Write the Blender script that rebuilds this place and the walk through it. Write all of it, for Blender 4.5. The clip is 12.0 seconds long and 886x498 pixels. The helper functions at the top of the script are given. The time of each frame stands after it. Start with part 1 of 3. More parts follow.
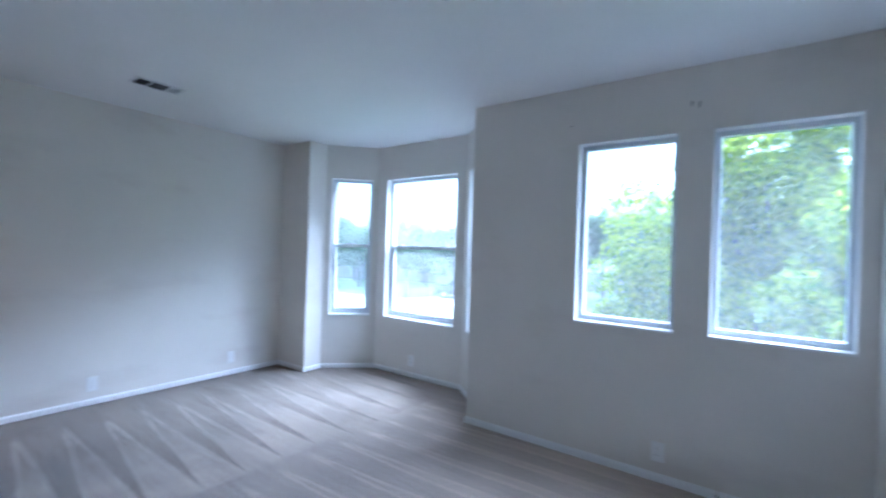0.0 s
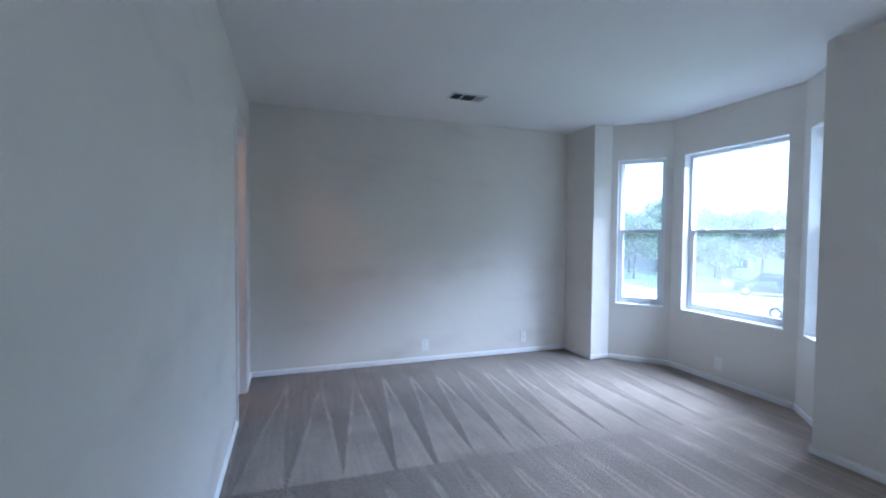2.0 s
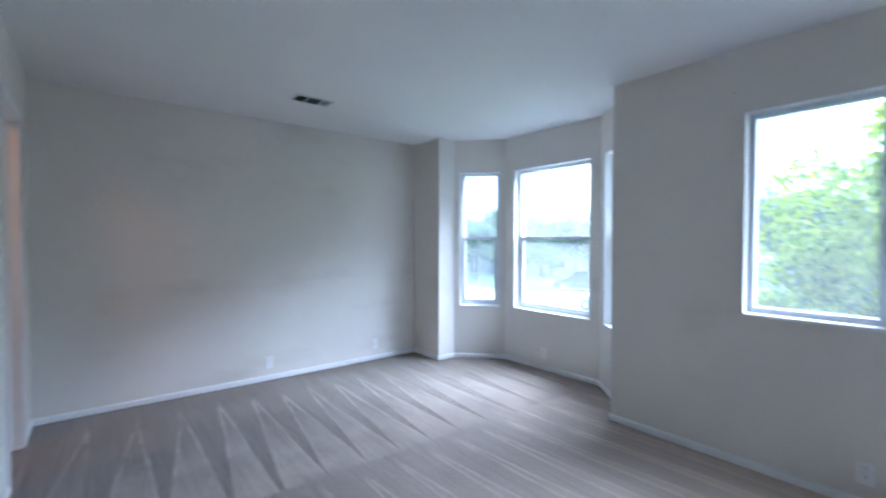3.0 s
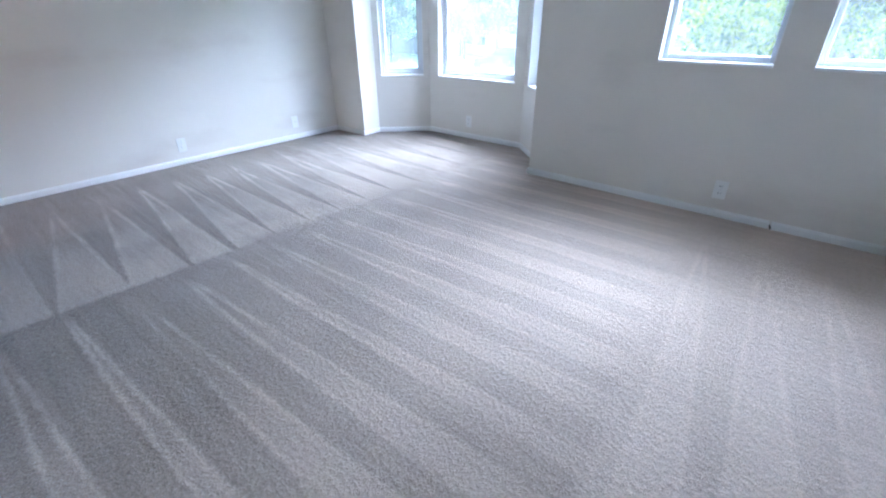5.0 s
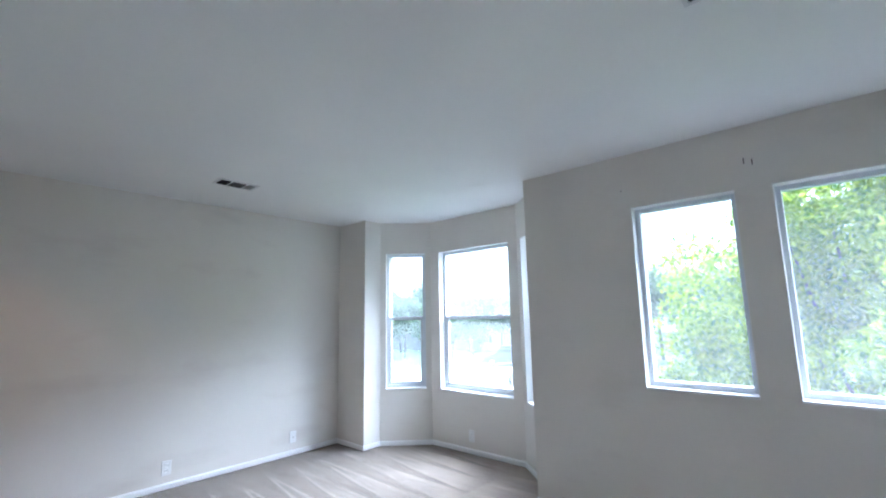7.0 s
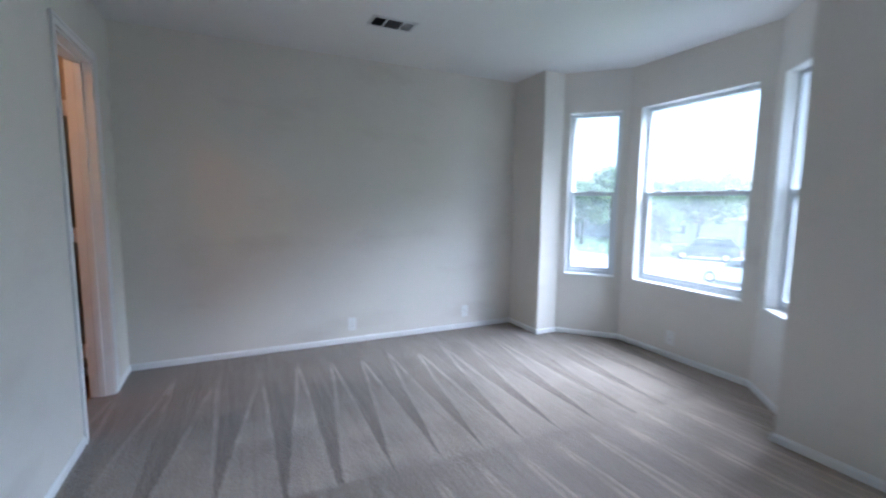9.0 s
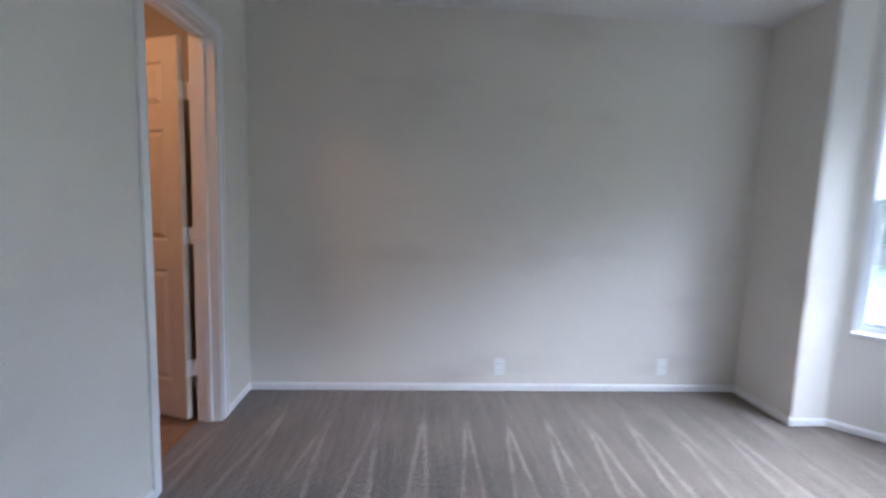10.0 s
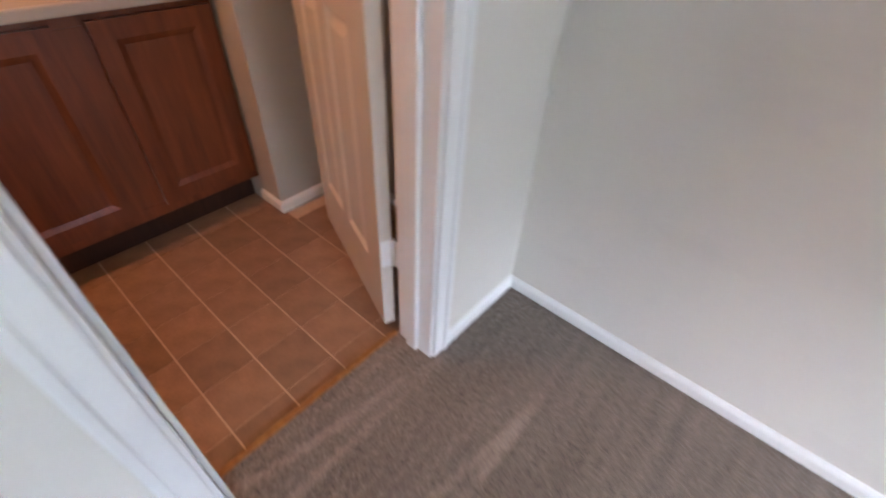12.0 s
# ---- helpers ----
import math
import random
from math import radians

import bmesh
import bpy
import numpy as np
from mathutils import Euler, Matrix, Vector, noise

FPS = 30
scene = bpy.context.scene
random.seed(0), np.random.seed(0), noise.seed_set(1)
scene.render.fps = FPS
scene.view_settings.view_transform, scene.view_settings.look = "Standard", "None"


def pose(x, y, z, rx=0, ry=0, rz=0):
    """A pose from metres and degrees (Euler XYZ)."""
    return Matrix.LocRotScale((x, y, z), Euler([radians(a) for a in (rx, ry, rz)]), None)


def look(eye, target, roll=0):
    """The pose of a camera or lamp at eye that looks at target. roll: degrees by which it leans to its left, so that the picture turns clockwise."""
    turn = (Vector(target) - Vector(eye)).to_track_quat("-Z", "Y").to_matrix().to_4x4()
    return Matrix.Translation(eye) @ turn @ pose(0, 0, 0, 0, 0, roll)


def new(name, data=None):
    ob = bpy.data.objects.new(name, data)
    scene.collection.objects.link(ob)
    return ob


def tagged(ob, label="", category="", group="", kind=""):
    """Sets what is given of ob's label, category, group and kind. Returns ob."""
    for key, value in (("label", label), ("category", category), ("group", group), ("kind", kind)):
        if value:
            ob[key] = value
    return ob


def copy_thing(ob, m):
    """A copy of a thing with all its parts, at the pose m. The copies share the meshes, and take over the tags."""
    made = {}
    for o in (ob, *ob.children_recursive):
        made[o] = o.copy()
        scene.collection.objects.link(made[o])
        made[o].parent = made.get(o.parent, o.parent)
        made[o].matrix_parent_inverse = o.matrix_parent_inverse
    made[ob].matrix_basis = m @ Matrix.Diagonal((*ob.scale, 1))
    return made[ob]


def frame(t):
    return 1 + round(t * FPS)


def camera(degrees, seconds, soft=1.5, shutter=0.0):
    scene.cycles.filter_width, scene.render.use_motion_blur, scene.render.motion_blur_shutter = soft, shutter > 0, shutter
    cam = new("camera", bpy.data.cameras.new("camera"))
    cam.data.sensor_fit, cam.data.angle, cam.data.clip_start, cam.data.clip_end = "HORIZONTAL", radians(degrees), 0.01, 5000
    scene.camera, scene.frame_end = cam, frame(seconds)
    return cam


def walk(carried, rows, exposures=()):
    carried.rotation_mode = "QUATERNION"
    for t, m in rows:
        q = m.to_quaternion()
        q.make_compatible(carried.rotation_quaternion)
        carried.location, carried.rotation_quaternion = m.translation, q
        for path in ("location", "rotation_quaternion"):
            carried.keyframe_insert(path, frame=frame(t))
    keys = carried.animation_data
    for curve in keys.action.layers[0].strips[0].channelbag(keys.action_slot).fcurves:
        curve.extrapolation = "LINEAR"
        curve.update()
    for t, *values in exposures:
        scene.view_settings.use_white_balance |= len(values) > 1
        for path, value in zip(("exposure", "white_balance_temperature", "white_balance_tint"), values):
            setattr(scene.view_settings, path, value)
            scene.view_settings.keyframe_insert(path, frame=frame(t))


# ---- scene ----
cam = camera(91.5, 12.0, soft=2.0, shutter=0.5)
PATH = [
    (0, (4.293, 0.459, 1.337), (3.119, 2.078, 1.339), 1.8),
    (0.5, (4.25, 0.477, 1.326), (2.749, 1.798, 1.294), 0.9),
    (1, (4.227, 0.407, 1.308), (2.527, 1.46, 1.276), 1.0),
    (1.5, (4.196, 0.373, 1.299), (2.372, 1.192, 1.241), 0.8),
    (2, (4.176, 0.348, 1.299), (2.29, 1.012, 1.23), 0.5),
    (2.5, (4.153, 0.341, 1.329), (2.325, 1.151, 1.28), 0.9),
    (2.8, (4.161, 0.336, 1.301), (2.49, 1.433, 1.272), 0.8),
    (3, (4.179, 0.364, 1.317), (2.623, 1.62, 1.279), 0.1),
    (3.5, (4.19, 0.312, 1.293), (2.851, 1.778, 1.054), -0.7),
    (3.7, (4.181, 0.286, 1.269), (2.896, 1.767, 0.876), -0.2),
    (5.3, (4.181, 0.24, 1.145), (3.039, 1.563, 0.171), -0.7),
    (5.5, (4.152, 0.194, 1.153), (2.974, 1.622, 0.397), -0.2),
    (6, (4.216, 0.279, 1.307), (2.919, 1.79, 1.125), -0.9),
    (6.3, (4.219, 0.257, 1.326), (2.922, 1.776, 1.268), -0.5),
    (6.5, (4.233, 0.278, 1.359), (2.925, 1.788, 1.439), -0.7),
    (6.7, (4.259, 0.307, 1.372), (2.961, 1.798, 1.678), -0.5),
    (8.3, (4.055, 0.388, 1.313), (2.623, 1.78, 1.414), -1.1),
    (8.5, (3.984, 0.489, 1.314), (2.439, 1.758, 1.305), 0.8),
    (9, (3.713, 0.746, 1.262), (1.919, 1.603, 1.041), 0.7),
    (9.3, (3.402, 0.805, 1.269), (1.538, 1.511, 1.107), 0.7),
    (9.5, (3.248, 0.89, 1.289), (1.343, 1.461, 1.075), 0.3),
    (9.7, (3.047, 0.928, 1.243), (1.113, 1.395, 1.048), 0.4),
    (10, (2.771, 1.037, 1.254), (0.787, 1.173, 1.039), 2.0),
    (10.2, (2.585, 1.09, 1.252), (0.625, 1.035, 0.867), 1.3),
    (10.5, (2.25, 1.037, 1.193), (0.362, 0.867, 0.556), 2.7),
    (10.8, (1.965, 0.952, 1.105), (0.216, 0.778, 0.151), 2.2),
    (11, (1.765, 0.913, 1.089), (0.125, 0.622, -0.018), 1.1),
    (11.3, (1.48, 0.86, 1.075), (-0.005, 0.348, -0.173), 2.2),
    (11.5, (1.33, 0.803, 1.103), (-0.075, 0.175, -0.174), 3.5),
    (11.8, (1.08, 0.635, 1.102), (-0.185, -0.222, -0.193), 3.4),
    (12, (0.972, 0.475, 1.083), (-0.194, -0.462, -0.245), 3.6),
]
walk(cam, [(t, look(eye, target, roll)) for t, eye, target, roll in PATH],
     [(0.0, 3.3, 4400, 10), (0.5, 3.1, 4480, 10), (2.0, 3.22, 4530, 10), (3.5, 3.47, 4650, 10), (5.5, 3.9, 4650, 10), (6.5, 3.74, 4900, 9), (8.5, 3.26, 4930, 10), (9.0, 3.22, 4880, 10), (9.5, 3.13, 4950, 11), (10.5, 3.58, 5100, 14), (11.5, 3.95, 5200, 14), (12.0, 4.15, 5430, 14)])

# ---- world and daylight ----
SUN_UP, SUN_AZ = 51, 31
world = bpy.data.worlds.new("overcast_sky")
scene.world = world
world.use_nodes = True
wn = world.node_tree.nodes
sky = wn.new("ShaderNodeTexSky")
sky.sky_type, sky.sun_disc = "NISHITA", False
sky.sun_elevation, sky.sun_rotation = radians(SUN_UP), radians(SUN_AZ)
sky.air_density, sky.dust_density, sky.ozone_density = 1.0, 5.0, 1.0
wn["Background"].inputs["Strength"].default_value = 0.12
world.node_tree.links.new(sky.outputs["Color"], wn["Background"].inputs["Color"])
sun_data = bpy.data.lights.new("sun", "SUN")
sun_data.energy, sun_data.angle, sun_data.color = 2.7, radians(63), (1.0, 0.985, 0.97)
sun_ob = new("sun", sun_data)
to_sun = Vector((math.sin(radians(SUN_AZ)) * math.cos(radians(SUN_UP)), math.cos(radians(SUN_AZ)) * math.cos(radians(SUN_UP)), math.sin(radians(SUN_UP))))
sun_ob.matrix_world = look(to_sun * 40, (0, 0, 0))


# ---- materials ----
def material(name, base, rough=0.6, metal=0.0, vary=0.08, scale=6.0, fine=180.0, bump=0.0, bump_scale=300.0, dist=0.002, coat=0.0):
    """A painted or plain surface with variation at two scales and a fine relief."""
    m = bpy.data.materials.new(name)
    m.use_nodes = True
    n, l = m.node_tree.nodes, m.node_tree.links
    b = n["Principled BSDF"]
    b.inputs["Roughness"].default_value, b.inputs["Metallic"].default_value = rough, metal
    b.inputs["Coat Weight"].default_value = coat
    co = n.new("ShaderNodeTexCoord")
    big, small = n.new("ShaderNodeTexNoise"), n.new("ShaderNodeTexNoise")
    big.inputs["Scale"].default_value, small.inputs["Scale"].default_value = scale, fine
    big.inputs["Detail"].default_value = 5
    add = n.new("ShaderNodeMath")
    add.operation = "MULTIPLY_ADD"
    add.inputs[1].default_value = 0.35
    ramp = n.new("ShaderNodeMapRange")
    ramp.inputs["From Min"].default_value, ramp.inputs["From Max"].default_value = 0.4, 0.95
    ramp.inputs["To Min"].default_value, ramp.inputs["To Max"].default_value = 1 - vary, 1 + vary
    mul = n.new("ShaderNodeVectorMath")
    mul.operation = "SCALE"
    mul.inputs[0].default_value = base
    for t in (big, small):
        l.new(co.outputs["Object"], t.inputs["Vector"])
    l.new(small.outputs["Fac"], add.inputs[0])
    l.new(big.outputs["Fac"], add.inputs[2])
    l.new(add.outputs[0], ramp.inputs["Value"])
    l.new(ramp.outputs[0], mul.inputs["Scale"])
    l.new(mul.outputs[0], b.inputs["Base Color"])
    if bump:
        tex, bn = n.new("ShaderNodeTexNoise"), n.new("ShaderNodeBump")
        tex.inputs["Scale"].default_value, tex.inputs["Detail"].default_value = bump_scale, 3
        bn.inputs["Strength"].default_value, bn.inputs["Distance"].default_value = bump, dist
        l.new(co.outputs["Object"], tex.inputs["Vector"])
        l.new(tex.outputs["Fac"], bn.inputs["Height"])
        l.new(bn.outputs[0], b.inputs["Normal"])
    return m


def glass_material(name, haze_low, haze_high):
    m = bpy.data.materials.new(name)
    m.use_nodes = True
    n, l = m.node_tree.nodes, m.node_tree.links
    n.remove(n["Principled BSDF"])
    clear, gloss, mix, fres = n.new("ShaderNodeBsdfTransparent"), n.new("ShaderNodeBsdfGlossy"), n.new("ShaderNodeMixShader"), n.new("ShaderNodeFresnel")
    clear.inputs["Color"].default_value = (0.94, 0.97, 0.98, 1)
    gloss.inputs["Roughness"].default_value = 0.02
    fres.inputs["IOR"].default_value = 1.3
    l.new(fres.outputs[0], mix.inputs["Fac"])
    l.new(clear.outputs[0], mix.inputs[1])
    l.new(gloss.outputs[0], mix.inputs[2])
    # a white veil in the pane stands in for outdoor haze and glare
    veil, veil_mix = n.new("ShaderNodeBsdfTranslucent"), n.new("ShaderNodeMixShader")
    veil.inputs["Color"].default_value = (0.95, 0.98, 0.96, 1)
    co, spot, rng = n.new("ShaderNodeTexCoord"), n.new("ShaderNodeTexNoise"), n.new("ShaderNodeMapRange")
    spot.inputs["Scale"].default_value, spot.inputs["Detail"].default_value = 9, 6
    rng.inputs["From Min"].default_value, rng.inputs["From Max"].default_value = 0.3, 0.75
    rng.inputs["To Min"].default_value, rng.inputs["To Max"].default_value = haze_low, haze_high
    l.new(co.outputs["Object"], spot.inputs["Vector"])
    l.new(spot.outputs["Fac"], rng.inputs["Value"])
    l.new(rng.outputs[0], veil_mix.inputs["Fac"])
    l.new(mix.outputs[0], veil_mix.inputs[1])
    l.new(veil.outputs[0], veil_mix.inputs[2])
    l.new(veil_mix.outputs[0], n["Material Output"].inputs["Surface"])
    return m


def lamp_material(name, colour, strength):
    m = bpy.data.materials.new(name)
    m.use_nodes = True
    b = m.node_tree.nodes["Principled BSDF"]
    b.inputs["Emission Color"].default_value, b.inputs["Emission Strength"].default_value = (*colour, 1), strength
    return m


def carpet_material():
    """Cut-pile carpet with the tracks of a vacuum cleaner: wedges off the west wall, long strokes in the middle,
    strokes off the north wall. Window light and brushed nap are painted into the paler middle and east.
    """
    m = bpy.data.materials.new("beige_carpet")
    m.use_nodes = True
    n, l = m.node_tree.nodes, m.node_tree.links
    b = n["Principled BSDF"]
    b.inputs["Roughness"].default_value = 1.0
    b.inputs["Specular IOR Level"].default_value = 0.05
    b.inputs["Sheen Weight"].default_value, b.inputs["Sheen Roughness"].default_value = 0.35, 0.35

    def val(v):
        return v if hasattr(v, "is_output") else None

    def op(kind, *args, clamp=False):
        nd = n.new("ShaderNodeMath")
        nd.operation, nd.use_clamp = kind, clamp
        for i, a in enumerate(args):
            if val(a) is not None:
                l.new(a, nd.inputs[i])
            else:
                nd.inputs[i].default_value = a
        return nd.outputs[0]

    def noise_at(scale, detail=3, vec=None):
        t = n.new("ShaderNodeTexNoise")
        t.inputs["Scale"].default_value, t.inputs["Detail"].default_value = scale, detail
        l.new(vec if vec is not None else co.outputs["Object"], t.inputs["Vector"])
        return t.outputs["Fac"]

    def smooth(v, a, c):
        r = n.new("ShaderNodeMapRange")
        r.interpolation_type = "SMOOTHSTEP"
        l.new(v, r.inputs["Value"])
        r.inputs["From Min"].default_value, r.inputs["From Max"].default_value = a, c
        return r.outputs[0]

    co, sep = n.new("ShaderNodeTexCoord"), n.new("ShaderNodeSeparateXYZ")
    l.new(co.outputs["Object"], sep.inputs[0])
    X, Y = sep.outputs[0], sep.outputs[1]
    wob = op("SUBTRACT", noise_at(1.3, 1), 0.5)
    frag = op("SUBTRACT", noise_at(38, 3), 0.5)
    patch = noise_at(4.5, 3)

    def strokes(along, across, start, length, slant, period, offset, power, spread, fill=0.18):
        """1 on the light side of a stroke, 0 on the dark: a wedge that opens along its length."""
        u0 = op("DIVIDE", op("SUBTRACT", along, start), length, clamp=True)
        ph = op("ADD", op("ADD", across, op("MULTIPLY", u0, slant)), op("MULTIPLY", wob, 0.035))
        ph = op("ADD", ph, op("MULTIPLY", frag, 0.032))
        cell = op("DIVIDE", op("ADD", ph, offset), period)
        p = op("ABSOLUTE", op("SUBTRACT", op("FRACT", cell), 0.5))
        wn_ = n.new("ShaderNodeTexWhiteNoise")
        wn_.noise_dimensions = "1D"
        l.new(op("FLOOR", cell), wn_.inputs["W"])
        late = op("MULTIPLY", wn_.outputs["Value"], 0.13)
        u = op("DIVIDE", op("SUBTRACT", op("SUBTRACT", along, start), late), length, clamp=True)
        width = op("MULTIPLY", op("POWER", u, power), op("ADD", op("MULTIPLY", wn_.outputs["Value"], 0.16), spread))
        inside = smooth(op("SUBTRACT", width, p), -0.035, 0.035)
        edge = op("SUBTRACT", 1.0, smooth(op("ABSOLUTE", op("SUBTRACT", op("SUBTRACT", width, p), 0.03)), 0.008, 0.075))
        edge = op("MULTIPLY", edge, op("ADD", op("MULTIPLY", smooth(patch, 0.32, 0.62), 0.75), 0.25))
        seen = smooth(u, 0.0, 0.12)
        return op("MULTIPLY", op("ADD", op("MULTIPLY", op("MULTIPLY", inside, smooth(u, fill, 0.8)), 0.8), op("MULTIPLY", op("MULTIPLY", edge, op("SUBTRACT", 1.0, op("MULTIPLY", smooth(u, 0.3, 0.85), 0.75))), 0.8)), seen)

    xj = op("ADD", X, op("MULTIPLY", frag, 0.06))
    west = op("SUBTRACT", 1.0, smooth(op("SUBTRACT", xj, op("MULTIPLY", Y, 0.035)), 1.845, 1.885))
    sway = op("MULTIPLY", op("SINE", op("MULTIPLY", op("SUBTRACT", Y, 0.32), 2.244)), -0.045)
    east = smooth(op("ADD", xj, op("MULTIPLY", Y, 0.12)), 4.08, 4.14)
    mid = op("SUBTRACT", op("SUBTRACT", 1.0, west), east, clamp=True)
    a = strokes(X, op("ADD", Y, sway), 0.20, 1.66, 0.125, 0.257, 0.0655, 1.0, 0.40, 0.3)
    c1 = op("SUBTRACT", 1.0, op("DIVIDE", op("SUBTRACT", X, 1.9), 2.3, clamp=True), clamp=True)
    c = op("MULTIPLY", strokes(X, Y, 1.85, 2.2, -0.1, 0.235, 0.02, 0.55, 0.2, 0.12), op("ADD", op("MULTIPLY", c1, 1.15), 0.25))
    # window light painted with the nap: paler towards the east and north
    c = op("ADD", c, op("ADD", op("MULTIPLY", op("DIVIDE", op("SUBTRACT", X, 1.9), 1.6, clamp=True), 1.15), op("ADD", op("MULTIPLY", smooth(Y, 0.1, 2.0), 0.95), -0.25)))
    # the constant paints the whole east band paler, for light from the windows
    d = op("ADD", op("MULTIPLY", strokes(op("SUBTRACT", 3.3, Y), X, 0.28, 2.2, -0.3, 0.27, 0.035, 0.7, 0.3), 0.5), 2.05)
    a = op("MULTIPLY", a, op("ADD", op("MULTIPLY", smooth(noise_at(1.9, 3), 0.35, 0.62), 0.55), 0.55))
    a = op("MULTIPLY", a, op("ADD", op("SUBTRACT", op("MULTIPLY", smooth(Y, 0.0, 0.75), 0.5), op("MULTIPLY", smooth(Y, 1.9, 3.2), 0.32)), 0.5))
    track_and_light = op("ADD", op("ADD", op("MULTIPLY", op("SUBTRACT", op("MULTIPLY", a, 1.3), 0.08), west), op("MULTIPLY", c, mid)), op("MULTIPLY", d, east))
    stretch = n.new("ShaderNodeMapping")
    stretch.inputs["Scale"].default_value = (1.2, 26, 1)
    l.new(co.outputs["Object"], stretch.inputs[0])
    rake = op("SUBTRACT", noise_at(1.0, 4, stretch.outputs[0]), 0.5)
    track_and_light = op("ADD", track_and_light, op("MULTIPLY", rake, 0.95))
    blot = noise_at(2.6, 6)
    tuft = noise_at(260, 2)
    tuft2 = noise_at(60, 3)
    tone = op("ADD", op("MULTIPLY", track_and_light, 0.5), op("MULTIPLY", op("SUBTRACT", blot, 0.5), 0.42))
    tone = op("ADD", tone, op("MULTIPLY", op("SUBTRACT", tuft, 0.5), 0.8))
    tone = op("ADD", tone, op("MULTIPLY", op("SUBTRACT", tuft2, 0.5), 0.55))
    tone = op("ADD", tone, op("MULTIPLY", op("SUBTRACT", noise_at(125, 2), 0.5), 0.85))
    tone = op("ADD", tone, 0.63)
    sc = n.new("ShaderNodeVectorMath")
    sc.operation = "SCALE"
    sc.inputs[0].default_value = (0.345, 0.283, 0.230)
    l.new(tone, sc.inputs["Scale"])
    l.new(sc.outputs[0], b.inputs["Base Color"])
    bn = n.new("ShaderNodeBump")
    bn.inputs["Strength"].default_value, bn.inputs["Distance"].default_value = 0.85, 0.009
    l.new(op("ADD", op("MULTIPLY", tuft, 0.6), tuft2), bn.inputs["Height"])
    l.new(bn.outputs[0], b.inputs["Normal"])
    return m


def wood_material(name, dark, light, scale=9.0, rough=0.38):
    m = bpy.data.materials.new(name)
    m.use_nodes = True
    n, l = m.node_tree.nodes, m.node_tree.links
    b = n["Principled BSDF"]
    b.inputs["Roughness"].default_value = rough
    co, mp, tex, ramp = n.new("ShaderNodeTexCoord"), n.new("ShaderNodeMapping"), n.new("ShaderNodeTexNoise"), n.new("ShaderNodeValToRGB")
    mp.inputs["Scale"].default_value = (1, 1, 0.09)
    tex.inputs["Scale"].default_value, tex.inputs["Detail"].default_value, tex.inputs["Roughness"].default_value = scale * 4, 6, 0.65
    ramp.color_ramp.elements[0].position, ramp.color_ramp.elements[1].position = 0.3, 0.75
    ramp.color_ramp.elements[0].color, ramp.color_ramp.elements[1].color = (*dark, 1), (*light, 1)
    l.new(co.outputs["Object"], mp.inputs[0])
    l.new(mp.outputs[0], tex.inputs["Vector"])
    l.new(tex.outputs["Fac"], ramp.inputs[0])
    l.new(ramp.outputs[0], b.inputs["Base Color"])
    return m


def piece_material(name, base, spread, rough=0.45, scale=25.0, mottle=0.3, bump=0.0):
    """For pieces that differ a little from one another."""
    m = material(name, base, rough, vary=mottle, scale=scale, fine=160, bump=bump, bump_scale=60)
    n, l = m.node_tree.nodes, m.node_tree.links
    info, rng, mul = n.new("ShaderNodeObjectInfo"), n.new("ShaderNodeMapRange"), n.new("ShaderNodeVectorMath")
    mul.operation = "SCALE"
    rng.inputs["To Min"].default_value, rng.inputs["To Max"].default_value = 1 - spread, 1 + spread
    b = n["Principled BSDF"]
    src = b.inputs["Base Color"].links[0].from_socket
    l.new(info.outputs["Random"], rng.inputs["Value"])
    l.new(src, mul.inputs[0])
    l.new(rng.outputs[0], mul.inputs["Scale"])
    l.new(mul.outputs[0], b.inputs["Base Color"])
    return m


WALL = material("wall_paint", (0.745, 0.715, 0.655), 0.75, vary=0.035, scale=1.8, fine=90, bump=0.12, bump_scale=140, dist=0.0015)


def scuffed(m, tint, amount, scale, low, high):
    """Adds soft smudges of a tint, where a broad noise is high, to a painted surface."""
    n, l = m.node_tree.nodes, m.node_tree.links
    b = n["Principled BSDF"]
    src = b.inputs["Base Color"].links[0].from_socket
    co, mp, tex, rng, mix = n.new("ShaderNodeTexCoord"), n.new("ShaderNodeMapping"), n.new("ShaderNodeTexNoise"), n.new("ShaderNodeMapRange"), n.new("ShaderNodeMix")
    mp.inputs["Scale"].default_value = (1, 1, 2.6)
    tex.inputs["Scale"].default_value, tex.inputs["Detail"].default_value = scale, 5
    rng.inputs["From Min"].default_value, rng.inputs["From Max"].default_value, rng.inputs["To Max"].default_value = low, high, amount
    mix.data_type = "RGBA"
    mix.inputs[7].default_value = (*tint, 1)
    l.new(co.outputs["Object"], mp.inputs[0])
    l.new(mp.outputs[0], tex.inputs["Vector"])
    l.new(tex.outputs["Fac"], rng.inputs["Value"])
    l.new(rng.outputs[0], mix.inputs[0])
    l.new(src, mix.inputs[6])
    l.new(mix.outputs[2], b.inputs["Base Color"])


scuffed(WALL, (0.52, 0.46, 0.41), 0.45, 1.1, 0.56, 0.78)
BATH = material("bathroom_paint", (0.52, 0.48, 0.41), 0.7, vary=0.04, scale=2.0, fine=90, bump=0.12, bump_scale=140, dist=0.0015)
CEIL = material("ceiling_paint", (0.80, 0.80, 0.79), 0.9, vary=0.03, scale=1.5, fine=120, bump=0.2, bump_scale=120, dist=0.002)
TRIM = material("trim_paint", (0.84, 0.84, 0.83), 0.4, vary=0.03, scale=5, fine=60)
VINYL_FRAME = material("white_vinyl", (0.72, 0.75, 0.78), 0.35, vary=0.03, scale=8)
DOOR = material("door_paint", (0.72, 0.66, 0.58), 0.26, vary=0.03, scale=7, fine=120, bump=0.04, bump_scale=90)
